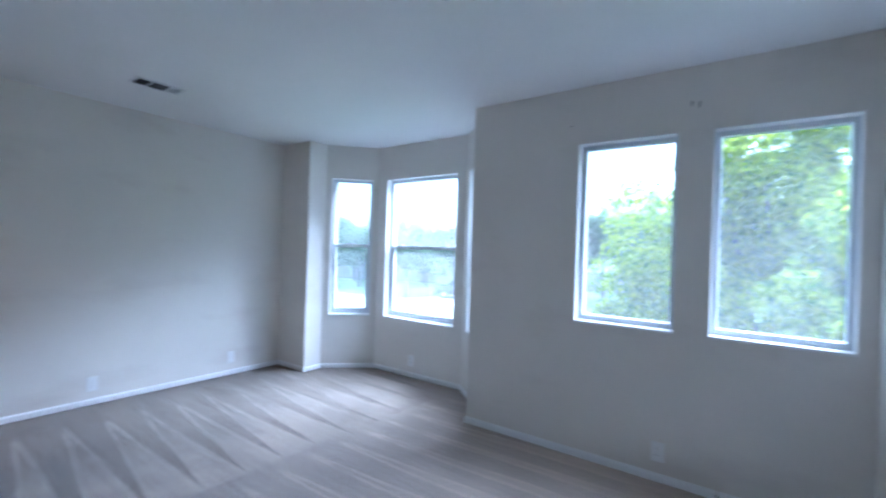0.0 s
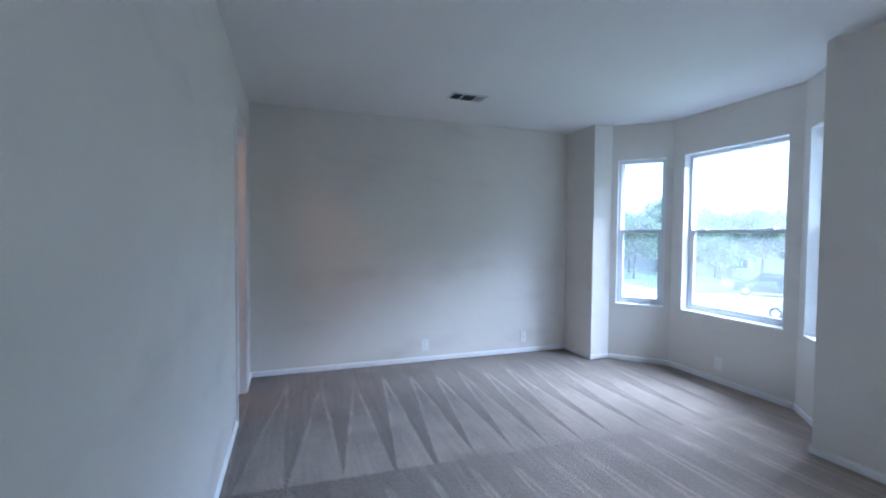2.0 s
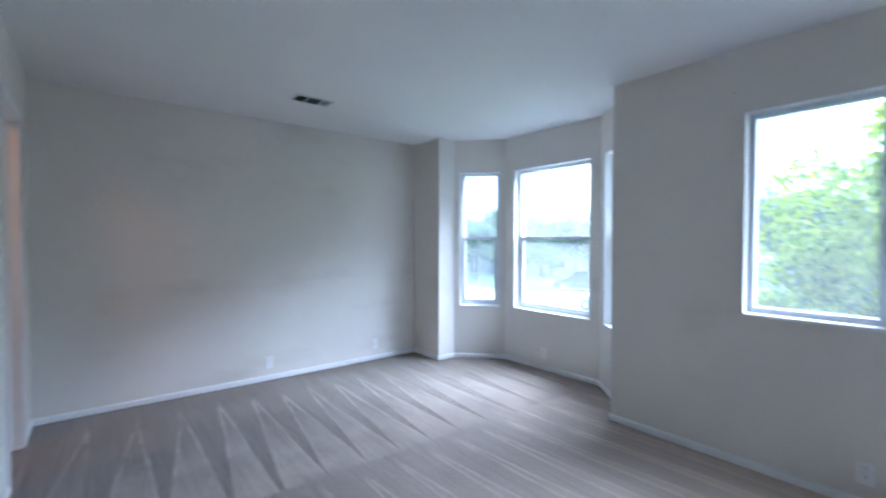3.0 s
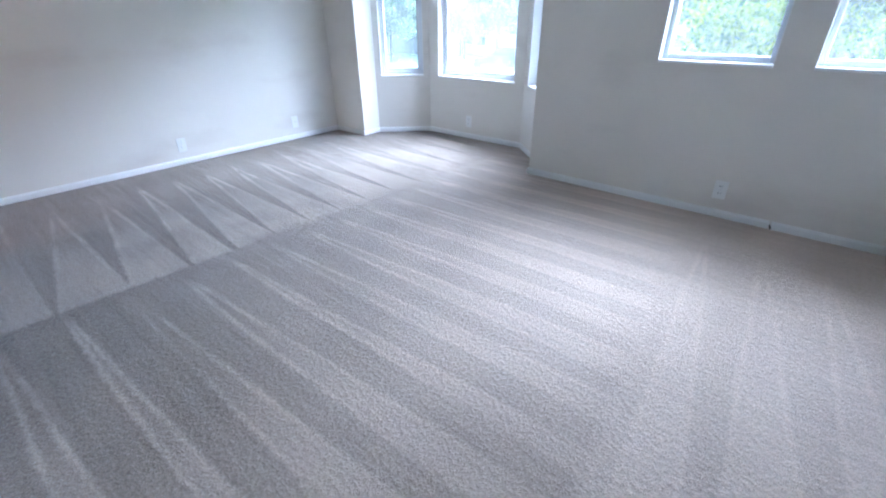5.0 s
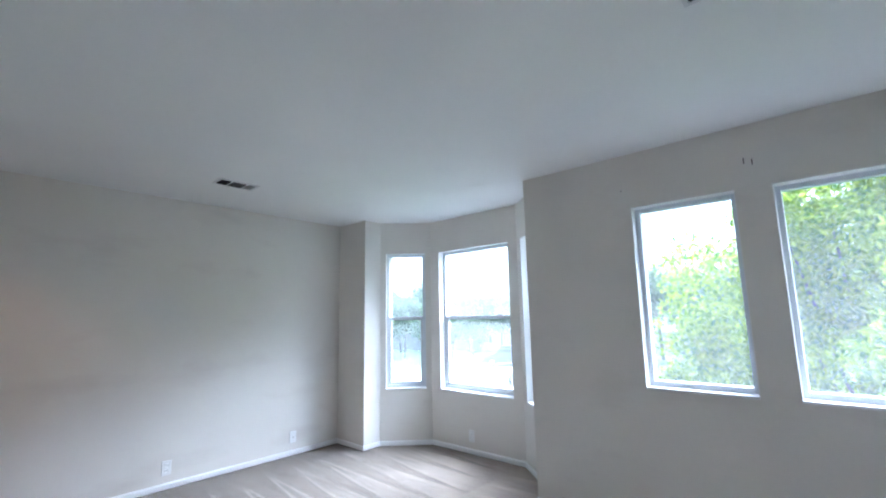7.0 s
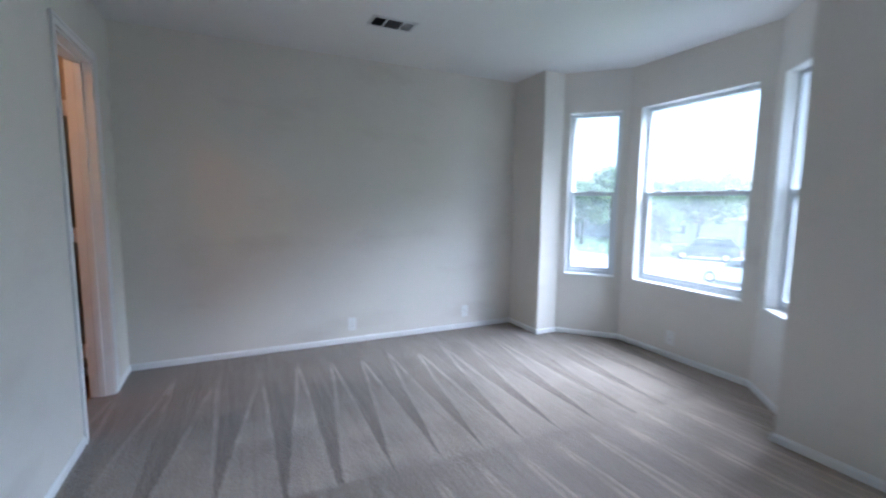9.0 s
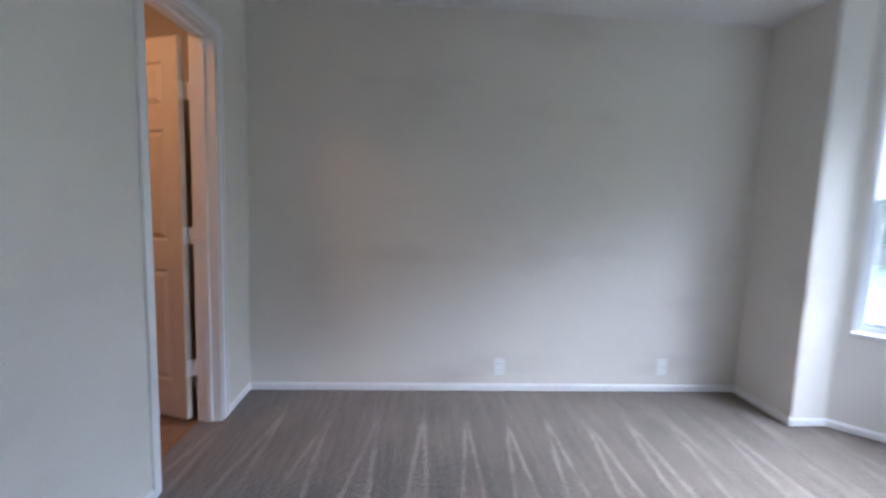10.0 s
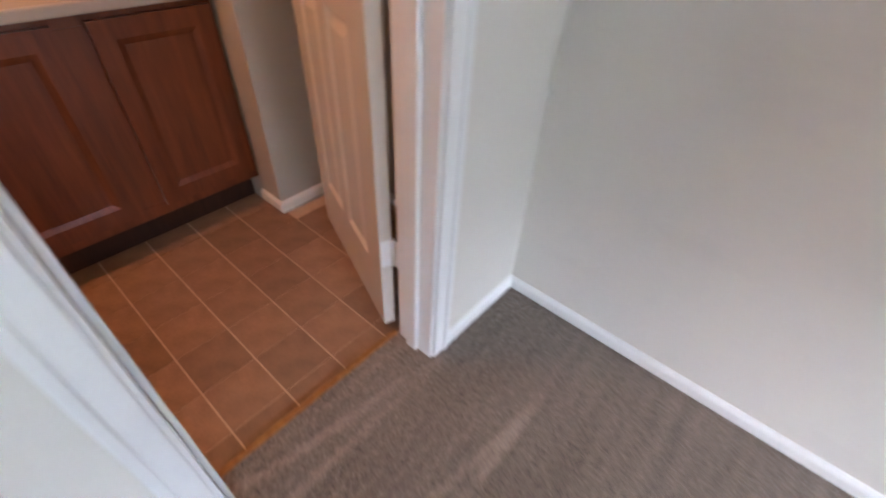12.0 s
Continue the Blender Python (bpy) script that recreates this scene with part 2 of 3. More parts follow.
PLATE = material("outlet_plastic", (0.82, 0.82, 0.80), 0.3, vary=0.02)
DARK = material("dark_slot", (0.02, 0.02, 0.02), 0.7, vary=0.1)
DUCT = material("duct_shadow", (0.06, 0.06, 0.06), 0.7, vary=0.1)
GRILLE = material("grille_enamel", (0.66, 0.66, 0.66), 0.4, vary=0.04)
STEEL = material("brushed_steel", (0.55, 0.53, 0.50), 0.3, 1.0, vary=0.05)
CABLE = material("cable_jacket", (0.02, 0.035, 0.03), 0.5, vary=0.1)
BRONZE = material("dark_bronze", (0.12, 0.10, 0.09), 0.35, 1.0, vary=0.1)
CHERRY = wood_material("cherry_wood", (0.088, 0.020, 0.006), (0.20, 0.052, 0.015))
TOE = wood_material("dark_brown_wood", (0.018, 0.007, 0.004), (0.045, 0.016, 0.009))
STRIP = wood_material("golden_oak_strip", (0.20, 0.085, 0.02), (0.36, 0.17, 0.045))
MARBLE = material("cultured_marble", (0.46, 0.43, 0.39), 0.2, vary=0.06, scale=12)
GROUT = material("vinyl_grout", (0.52, 0.37, 0.25), 0.6, vary=0.15, scale=30)
TILE = piece_material("terracotta_vinyl", (0.265, 0.155, 0.092), 0.2, 0.4, 14, 0.28)
STUCCO = material("light_stucco", (0.36, 0.34, 0.31), 0.9, vary=0.1, scale=2)
CARPET = carpet_material()
GLASS = glass_material("window_glass", 0.026, 0.042)
WET_GLASS = glass_material("wet_veiled_glass", 0.034, 0.06)
DROP = material("raindrop", (0.85, 0.9, 0.92), 0.1, vary=0.02)
BULB = lamp_material("warm_frosted_glass", (1.0, 0.43, 0.155), 2.6)


# ---- mesh helpers ----
def mesh_object(name, bm, mat, parent=None, label=""):
    me = bpy.data.meshes.new(name)
    bmesh.ops.recalc_face_normals(bm, faces=bm.faces)
    bm.to_mesh(me)
    bm.free()
    me.materials.append(mat)
    ob = new(name, me)
    if parent is not None:
        ob.parent = parent
    if label:
        ob["label"] = label
    return ob


def part(name, bm, mat, parent, label=""):
    return mesh_object(name, bm, mat, parent, label)


def thing(name, label, category, m=None, group="", kind=""):
    ob = new(name)
    ob.empty_display_size = 0.1
    if m is not None:
        ob.matrix_world = m
    return tagged(ob, label, category, group, kind)


def box(bm, lo, hi, bevel=0.0, m=None):
    vs = [bm.verts.new((x, y, z)) for x in (lo[0], hi[0]) for y in (lo[1], hi[1]) for z in (lo[2], hi[2])]
    fs = [bm.faces.new([vs[i] for i in q]) for q in ((0, 1, 3, 2), (4, 6, 7, 5), (0, 4, 5, 1), (2, 3, 7, 6), (0, 2, 6, 4), (1, 5, 7, 3))]
    if bevel:
        es = list({e for f in fs for e in f.edges})
        out = bmesh.ops.bevel(bm, geom=es, offset=bevel, segments=2, affect="EDGES", profile=0.5)
        vs = list({v for f in out["faces"] for v in f.verts} | {v for v in vs if v.is_valid})
    if m is not None:
        bmesh.ops.transform(bm, matrix=m, verts=[v for v in vs if v.is_valid])
    return bm


def boxes(*rows, bevel=0.0):
    bm = bmesh.new()
    for lo, hi in rows:
        box(bm, lo, hi, bevel)
    return bm


def prism(outline, z0, z1):
    bm = bmesh.new()
    a = [bm.verts.new((x, y, z0)) for x, y in outline]
    b = [bm.verts.new((x, y, z1)) for x, y in outline]
    bm.faces.new(a[::-1])
    bm.faces.new(b)
    for i in range(len(a)):
        j = (i + 1) % len(a)
        bm.faces.new((a[i], a[j], b[j], b[i]))
    return bm


def cylinder(bm, p, q, r, seg=16, r2=None):
    p, q = Vector(p), Vector(q)
    m = Matrix.Translation((p + q) / 2) @ (q - p).to_track_quat("Z", "Y").to_matrix().to_4x4()
    bmesh.ops.create_cone(bm, cap_ends=True, segments=seg, radius1=r, radius2=r if r2 is None else r2, depth=(q - p).length, matrix=m)
    return bm


def run_frame(p0, p1):
    """A frame whose x runs from p0 to p1 along the wall, y points to the left of that way, z is up."""
    d = Vector((p1[0] - p0[0], p1[1] - p0[1], 0))
    return Matrix.Translation((p0[0], p0[1], 0)) @ Matrix.Rotation(math.atan2(d.y, d.x), 4, "Z"), d.length


def wall(name, p0, p1, thick, label, mat=None, openings=(), z0=-0.03, z1=2.44):
    """A wall from p0 to p1 whose room face is on the line; its body lies to the left of that way. openings: (s0, s1, z0, z1)."""
    m, length = run_frame(p0, p1)
    ss = sorted({0.0, length, *(v for o in openings for v in o[:2])})
    zs = sorted({z0, z1, *(v for o in openings for v in o[2:])})
    solid = {}
    for i in range(len(ss) - 1):
        for k in range(len(zs) - 1):
            s, z = (ss[i] + ss[i + 1]) / 2, (zs[k] + zs[k + 1]) / 2
            solid[i, k] = not any(o[0] < s < o[1] and o[2] < z < o[3] for o in openings)
    bm = bmesh.new()
    made = {}

    def v(i, k, side):
        if (i, k, side) not in made:
            made[i, k, side] = bm.verts.new((ss[i], side * thick, zs[k]))
        return made[i, k, side]

    for (i, k), full in solid.items():
        if not full:
            continue
        for side in (0, 1):
            bm.faces.new((v(i, k, side), v(i + 1, k, side), v(i + 1, k + 1, side), v(i, k + 1, side)))
        for (a, b), near in ((((i, k), (i, k + 1)), (i - 1, k)), (((i + 1, k), (i + 1, k + 1)), (i + 1, k)), (((i, k), (i + 1, k)), (i, k - 1)), (((i, k + 1), (i + 1, k + 1)), (i, k + 1))):
            if not solid.get(near, False):
                bm.faces.new((v(*a, 0), v(*b, 0), v(*b, 1), v(*a, 1)))
    ob = mesh_object(name, bm, mat or WALL)
    ob.matrix_world = m
    return tagged(ob, label, "wall", kind="structure")


# ---- the room ----
GZ = -3.0
H, N, E = 2.44, 3.303, 4.775
RX, NX = 0.468, 2.503
BAY = [(RX, N), (RX, 3.522), (0.88, 3.92), (2.036, 3.92), (NX, 3.515), (NX, N)]
D0, D1, DZ, TW = 0.398, 1.004, 2.065, 0.125
SILL, TOP, NSILL, NTOP = 0.58, 2.084, 0.887, 2.065

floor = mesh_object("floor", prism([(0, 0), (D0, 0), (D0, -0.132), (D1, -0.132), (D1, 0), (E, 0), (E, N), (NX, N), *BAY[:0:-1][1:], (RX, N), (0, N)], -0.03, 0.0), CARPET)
tagged(floor, "beige cut-pile carpet with vacuum tracks", "floor", kind="structure")
ceiling = mesh_object("ceiling", prism([(-0.14, -TW), (E + 0.14, -TW), (E + 0.14, 4.2), (-0.14, 4.2)], H, H + 0.12), CEIL)
tagged(ceiling, "smooth white painted ceiling over the bedroom", "ceiling", kind="structure")

wall("wall_west", (0, -TW), (0, N), 0.14, "pale greige painted wall with faint scuffs")
wall("wall_north_pier", (-0.14, N), (RX, N), 0.4, "pale greige painted return beside the bay")
wall("wall_bay_west", BAY[1], BAY[2], 0.14, "canted bay wall with a narrow window", openings=[(0.062, 0.51, SILL, TOP)])
wall("wall_bay_north", BAY[2], BAY[3], 0.14, "bay wall with a wide window", openings=[(1.005 - 0.88, 1.932 - 0.88, SILL, TOP)])
cant2 = math.hypot(BAY[4][0] - BAY[3][0], BAY[4][1] - BAY[3][1])
wall("wall_bay_east", BAY[3], BAY[4], 0.14, "canted bay wall with a narrow window", openings=[(cant2 - 0.51, cant2 - 0.062, SILL, TOP)])
wall("wall_north", (NX, N), (E + 0.14, N), 0.14, "pale greige painted wall with two windows", openings=[(3.322 - NX, 3.912 - NX, NSILL, NTOP), (4.088 - NX, 4.70 - NX, NSILL, NTOP)])
jamb = mesh_object("wall_bay_reveal", prism([(NX + 0.001, N + 0.139), (NX + 0.14, N + 0.139), (NX + 0.14, 3.62), (NX + 0.001, 3.515)], -0.03, H - 0.001), WALL)
tagged(jamb, "pale greige painted bay reveal", "wall", kind="structure")
wall("wall_east", (E, N), (E, -TW), 0.14, "pale greige painted plain wall")
wall("wall_south", (E, 0), (0, 0), TW, "pale greige painted wall with a doorway", openings=[(E - D1, E - D0, -0.03, DZ)])


def baseboard(p0, p1, mat=TRIM, h=0.051, t=0.012):
    """A white board with an eased top, along the wall on the right of the way from p0 to p1."""
    m, length = run_frame(p0, p1)
    prof = [(0, 0), (-t * 0.45, 0), (-t * 0.5, 0.006), (-t, 0.008), (-t, h * 0.72), (-t * 0.75, h * 0.86), (-t * 0.4, h * 0.93), (-t * 0.35, h), (0, h)]
    bm = bmesh.new()
    rings = [[bm.verts.new((s, y, z)) for y, z in prof] for s in (0, length)]
    for i in range(len(prof)):
        j = (i + 1) % len(prof)
        bm.faces.new((rings[0][i], rings[0][j], rings[1][j], rings[1][i]))
    bm.faces.new(rings[0])
    bm.faces.new(rings[1][::-1])
    ob = mesh_object("baseboard", bm, mat)
    ob.matrix_world = m
    return tagged(ob, "white painted baseboard", "baseboard", kind="structure")


CW = 0.052
for a, b in (((0, 0), (0, N)), ((0, N), (RX, N)), ((RX, N - 0.013), (RX, 3.522)), (BAY[1], BAY[2]), (BAY[2], BAY[3]), (BAY[3], BAY[4]), (BAY[4], (NX, N - 0.013)),
             ((NX, N), (4.147, N)), ((4.156, N), (E, N)), ((E, N), (E, 0)), ((E, 0), (D1 + CW, 0)), ((D0 - CW, 0), (0, 0))):
    baseboard(a, b)


storey = mesh_object("wall_lower_storey", boxes(((-0.139, -1.78, GZ - 0.15), (E + 0.139, N + 0.139, -0.034))), STUCCO)
tagged(storey, "plain light stucco storey under the bedroom", "wall", kind="structure")

# ---- windows ----
def window(name, p0, p1, s0, s1, z0, z1, hung, label, drops=0):
    """A white vinyl window set back in its opening, with drywall returns and a thin painted sill."""
    m, _ = run_frame(p0, p1)
    w = thing(name, label, "window", m, kind="structure")
    y0, y1, f = 0.075, 0.135, 0.032
    bm = bmesh.new()
    for lo, hi in (((s0, y0, z0), (s0 + f, y1, z1)), ((s1 - f, y0, z0), (s1, y1, z1)), ((s0 + f, y0, z1 - f), (s1 - f, y1, z1)), ((s0 + f, y0, z0), (s1 - f, y1, z0 + f + 0.012))):
        box(bm, lo, hi, 0.003)
    part("window_frame", bm, VINYL_FRAME, w)
    part("window_sill", box(bmesh.new(), (s0 + 0.001, -0.006, z0 - 0.004), (s1 - 0.001, y0, z0 + 0.012), 0.003), TRIM, w)
    e = 0.004
    part("window_return", boxes(((s0 + 0.0003, 0.001, z0 + 0.012), (s0 + e, y0, z1 - e)), ((s1 - e, 0.001, z0 + 0.012), (s1 - 0.0003, y0, z1 - e)), ((s0 + 0.0003, 0.001, z1 - e), (s1 - 0.0003, y0, z1 - 0.0003))), TRIM, w, "white painted window return")
    a, b, c, d = s0 + f, s1 - f, z0 + f + 0.012, z1 - f
    if hung:
        mid, g = (z0 + z1) / 2 + 0.03, 0.026
        lower = bmesh.new()
        for lo, hi in (((a, 0.08, c), (a + g, 0.104, mid)), ((b - g, 0.08, c), (b, 0.104, mid)), ((a + g, 0.08, c), (b - g, 0.104, c + g)), ((a + g, 0.08, mid - 0.03), (b - g, 0.104, mid))):
            box(lower, lo, hi, 0.003)
        sash = part("lower_sash", lower, VINYL_FRAME, w)
        part("lock", box(bmesh.new(), ((a + b) / 2 - 0.03 if b - a < 0.6 else a + 0.1, 0.066, mid - 0.004), ((a + b) / 2 + 0.03 if b - a < 0.6 else a + 0.16, 0.09, mid + 0.012), 0.003), VINYL_FRAME, sash)
        if b - a > 0.6:
            part("lock", box(bmesh.new(), (b - 0.16, 0.066, mid - 0.004), (b - 0.1, 0.09, mid + 0.012), 0.003), VINYL_FRAME, sash)
        upper = bmesh.new()
        box(upper, (a, 0.106, mid - 0.035), (b, 0.13, mid - 0.002), 0.003)
        part("meeting_rail", upper, VINYL_FRAME, w)
        panes = [((a + g, 0.09, c + g), (b - g, 0.094, mid - 0.03)), ((a, 0.116, mid - 0.002), (b, 0.12, d))]
    else:
        panes = [((a, 0.105, c), (b, 0.109, d))]
    for lo, hi in panes:
        pane = part("pane", boxes((lo, hi)), WET_GLASS if hung else GLASS, w)
        pane.visible_shadow = False
    if drops:
        rnd, db = random.Random(drops), bmesh.new()
        lo, hi = panes[0]
        for _ in range(drops):
            sx = rnd.uniform(0.0015, 0.0045)
            at_ = Matrix.Translation((rnd.uniform(lo[0] + 0.02, hi[0] - 0.02), hi[1] + 0.0005, rnd.uniform(lo[2] + 0.05, hi[2] - 0.03))) @ Matrix.Diagonal((sx, 0.0015, sx * rnd.uniform(1, 2.2), 1))
            bmesh.ops.create_icosphere(db, subdivisions=1, radius=1.0, matrix=at_)
        tagged(part("raindrops", db, DROP, w, "raindrops on the outside of the glass"), kind="stuff")
    return w


window("window_1", BAY[1], BAY[2], 0.062, 0.51, SILL, TOP, True, "narrow single-hung window in white vinyl frame, lower glass speckled with rain", 150)
window("window_2", BAY[2], BAY[3], 1.005 - 0.88, 1.932 - 0.88, SILL, TOP, True, "wide single-hung window in white vinyl frame, lower glass speckled with rain", 120)
window("window_3", BAY[3], BAY[4], cant2 - 0.51, cant2 - 0.062, SILL, TOP, True, "narrow single-hung window in white vinyl frame")
window("window_4", (NX, N), (E, N), 3.322 - NX, 3.912 - NX, NSILL, NTOP, False, "fixed window in white vinyl frame")
window("window_5", (NX, N), (E, N), 4.088 - NX, 4.70 - NX, NSILL, NTOP, False, "fixed window in white vinyl frame")

# ---- doorway and bathroom ----

def board(name, lo, hi, parent, mat=TRIM, bevel=0.003):
    return part(name, box(bmesh.new(), lo, hi, bevel), mat, parent)


frame_1 = thing("door_frame_1", "white painted door casing and jambs", "door frame", kind="structure")
for x0, x1, edge in ((D0 - CW, D0 + 0.004, D0 - CW), (D1 - 0.004, D1 + CW, D1 + CW - 0.018)):
    board("casing", (x0, 0.0, 0.0), (x1, 0.009, DZ + 0.004), frame_1)
    board("casing_band", (edge, 0.0085, 0.0), (edge + 0.018, 0.014, DZ + CW), frame_1)
    board("casing", (x0, -TW - 0.010, 0.0), (x1, -TW, DZ + 0.004), frame_1)
board("head_casing", (D0 - CW, 0.0, DZ + 0.004), (D1 + CW, 0.009, DZ + CW), frame_1)
board("head_band", (D0 - CW + 0.018, 0.0085, DZ + CW - 0.018), (D1 + CW - 0.018, 0.014, DZ + CW), frame_1)
board("head_casing", (D0 - CW, -TW - 0.010, DZ + 0.004), (D1 + CW, -TW, DZ + CW), frame_1)
board("jamb", (D0 + 0.0005, -TW + 0.001, 0.0), (D0 + 0.012, -0.001, DZ - 0.012), frame_1, bevel=0.0)
board("jamb", (D1 - 0.012, -TW + 0.001, 0.0), (D1 - 0.0005, -0.001, DZ - 0.012), frame_1, bevel=0.0)
board("head_jamb", (D0 + 0.0005, -TW + 0.001, DZ - 0.012), (D1 - 0.0005, -0.001, DZ - 0.0005), frame_1, bevel=0.0)
board("door_stop", (D0 + 0.012, -0.086, 0.0), (D0 + 0.024, -0.048, DZ - 0.024), frame_1)
board("door_stop", (D1 - 0.024, -0.086, 0.0), (D1 - 0.012, -0.048, DZ - 0.024), frame_1)
board("door_stop", (D0 + 0.012, -0.086, DZ - 0.024), (D1 - 0.012, -0.048, DZ - 0.012), frame_1)
board("threshold", (D0 + 0.012, -0.152, -0.006), (D1 - 0.012, -0.1325, 0.003), frame_1, mat=STRIP, bevel=0.002)

# six-panel door, swung into the bathroom past a right angle
LW, LT, LZ0, LZ1 = 0.60, 0.035, 0.014, 2.04
door_1 = thing("door_1", "white six-panel door standing open into the bathroom", "door", pose(0.389, -0.168, 0, 0, 0, -111), kind="structure")
PANELS = [(0.105, 0.275, 0.22, 0.84), (0.335, 0.505, 0.22, 0.84), (0.105, 0.275, 1.00, 1.58), (0.335, 0.505, 1.00, 1.58), (0.105, 0.275, 1.70, 1.92), (0.335, 0.505, 1.70, 1.92)]


def slab_with_panels(width, thick, z0, z1, panels, steps=((0.012, 0.008), (0.022, 0.008), (0.045, 0.002))):
    """A slab whose faces are cut by sunk panels with a sloped moulding round a raised field."""
    xs = sorted({0.0, width, *(v for p in panels for v in p[:2])})
    zs = sorted({z0, z1, *(v for p in panels for v in p[2:])})
    bm = bmesh.new()
    for side, sign in ((0.0, 1), (thick, -1)):
        grid = {(i, k): bm.verts.new((x, side, z)) for i, x in enumerate(xs) for k, z in enumerate(zs)}
        for i in range(len(xs) - 1):
            for k in range(len(zs) - 1):
                cx, cz = (xs[i] + xs[i + 1]) / 2, (zs[k] + zs[k + 1]) / 2
                ring = [grid[i, k], grid[i + 1, k], grid[i + 1, k + 1], grid[i, k + 1]]
                if not any(p[0] < cx < p[1] and p[2] < cz < p[3] for p in panels):
                    bm.faces.new(ring)
                    continue
                a, b, c, d = xs[i], xs[i + 1], zs[k], zs[k + 1]
                for inset, sink in steps:
                    nxt = [bm.verts.new((x, side + sign * sink, z)) for x, z in ((a + inset, c + inset), (b - inset, c + inset), (b - inset, d - inset), (a + inset, d - inset))]
                    for j in range(4):
                        bm.faces.new((ring[j], ring[(j + 1) % 4], nxt[(j + 1) % 4], nxt[j]))
                    ring = nxt
                bm.faces.new(ring)
    for lo, hi in (((0, 0, z0), (0, thick, z1)), ((width, 0, z0), (width, thick, z1)), ((0, 0, z0), (width, thick, z0)), ((0, 0, z1), (width, thick, z1))):
        if lo[0] == hi[0]:
            q = [(lo[0], 0, z0), (lo[0], thick, z0), (lo[0], thick, z1), (lo[0], 0, z1)]
        else:
            q = [(0, 0, lo[2]), (width, 0, lo[2]), (width, thick, lo[2]), (0, thick, lo[2])]
        bm.faces.new([bm.verts.new(v) for v in q])
    return bm


part("leaf", slab_with_panels(LW, LT, LZ0, LZ1, PANELS, ((0.008, 0.0125), (0.012, 0.0125), (0.038, 0.0005))), DOOR, door_1)
for z in (0.30, 1.03, 1.78):
    h = part("hinge", boxes(((-0.002, 0.002, z - 0.045), (-0.0005, LT - 0.002, z + 0.045)), bevel=0.0), TRIM, door_1, "white painted steel hinge")
    k = cylinder(bmesh.new(), (-0.004, -0.002, z - 0.046), (-0.004, -0.002, z + 0.046), 0.0065, 12)
    part("knuckle", k, TRIM, h)
    part("hinge_plate", box(bmesh.new(), (-0.045, -0.001, z - 0.045), (-0.004, 0.002, z + 0.045), 0.0, Matrix.Rotation(radians(24), 4, "Z")), TRIM, h)
handle = part("door_handle", cylinder(bmesh.new(), (LW - 0.06, LT, 0.93), (LW - 0.06, LT + 0.009, 0.93), 0.032, 24), BRONZE, door_1, "dark metal lever handle")
lever = cylinder(bmesh.new(), (LW - 0.06, LT + 0.008, 0.93), (LW - 0.06, LT + 0.05, 0.93), 0.011, 14)
box(lever, (LW - 0.165, LT + 0.036, 0.92), (LW - 0.048, LT + 0.054, 0.941), 0.006)
part("lever", lever, STEEL, handle)

# bathroom shell
PX, PY, BS, BE, BW = 0.302, -0.905, -1.66, 2.1, -0.05
bath_floor = mesh_object("floor_bathroom", prism([(BW, -0.1335), (BE, -0.1335), (BE, BS), (BW, BS)], -0.03, -0.0125), GROUT)
tagged(bath_floor, "terracotta tile-pattern vinyl floor with pale joints", "floor", kind="structure")
pier = mesh_object("wall_bathroom_pier", prism([(BW, PY), (PX, PY), (PX, BS - 0.001), (BW, BS - 0.001)], -0.03, H - 0.001), BATH)
tagged(pier, "beige painted wall end beside the vanity", "wall", kind="structure")
wall("wall_bathroom_south", (BE, BS), (BW, BS), 0.12, "beige painted bathroom wall", BATH)
wall("wall_bathroom_west", (BW, BS), (BW, -TW), 0.12, "beige painted bathroom wall", BATH)
wall("wall_bathroom_east", (BE, -TW), (BE, BS), 0.12, "beige painted bathroom wall", BATH)
back = mesh_object("wall_bathroom_north", boxes(((BW, -TW - 0.004, -0.03), (D0 - 0.0005, -TW - 0.0005, H)), ((D1 + 0.0005, -TW - 0.004, -0.03), (BE, -TW - 0.0005, H)), ((D0 - 0.0005, -TW - 0.004, DZ), (D1 + 0.0005, -TW - 0.0005, H))), BATH)
tagged(back, "beige painted bathroom side of the doorway wall", "wall", kind="structure")
bceil = mesh_object("ceiling_bathroom", prism([(BW - 0.12, -TW - 0.001), (BE + 0.12, -TW - 0.001), (BE + 0.12, BS - 0.12), (BW - 0.12, BS - 0.12)], H, H + 0.12), CEIL)
tagged(bceil, "white painted bathroom ceiling", "ceiling", kind="structure")
baseboard((PX, -1.04), (PX, PY + 0.013))
baseboard((PX + 0.0, PY), (BW, PY))
baseboard((BW, PY), (BW, -TW))

# vanity: cherry face frame with two framed doors over a recessed toe kick
VX0, VX1, VY, VT = PX + 0.004, 1.11, -1.035, 0.755
vanity = thing("vanity_cabinet", "cherry-stained wooden vanity with two panelled doors", "cabinet")
vb = bmesh.new()
box(vb, (VX0, BS + 0.002, 0.115), (VX1, VY - 0.02, VT))
part("body", vb, CHERRY, vanity)
for lo, hi in (((VX0, VY - 0.02, 0.115), (VX0 + 0.042, VY, VT)), ((0.64, VY - 0.02, 0.165), (0.74, VY, VT - 0.03)), ((VX1 - 0.05, VY - 0.02, 0.115), (VX1, VY, VT)), ((VX0 + 0.042, VY - 0.02, 0.115), (VX1 - 0.05, VY, 0.165)), ((VX0 + 0.042, VY - 0.02, VT - 0.03), (VX1 - 0.05, VY, VT))):
    part("face_frame", box(bmesh.new(), lo, hi, 0.002), CHERRY, vanity)
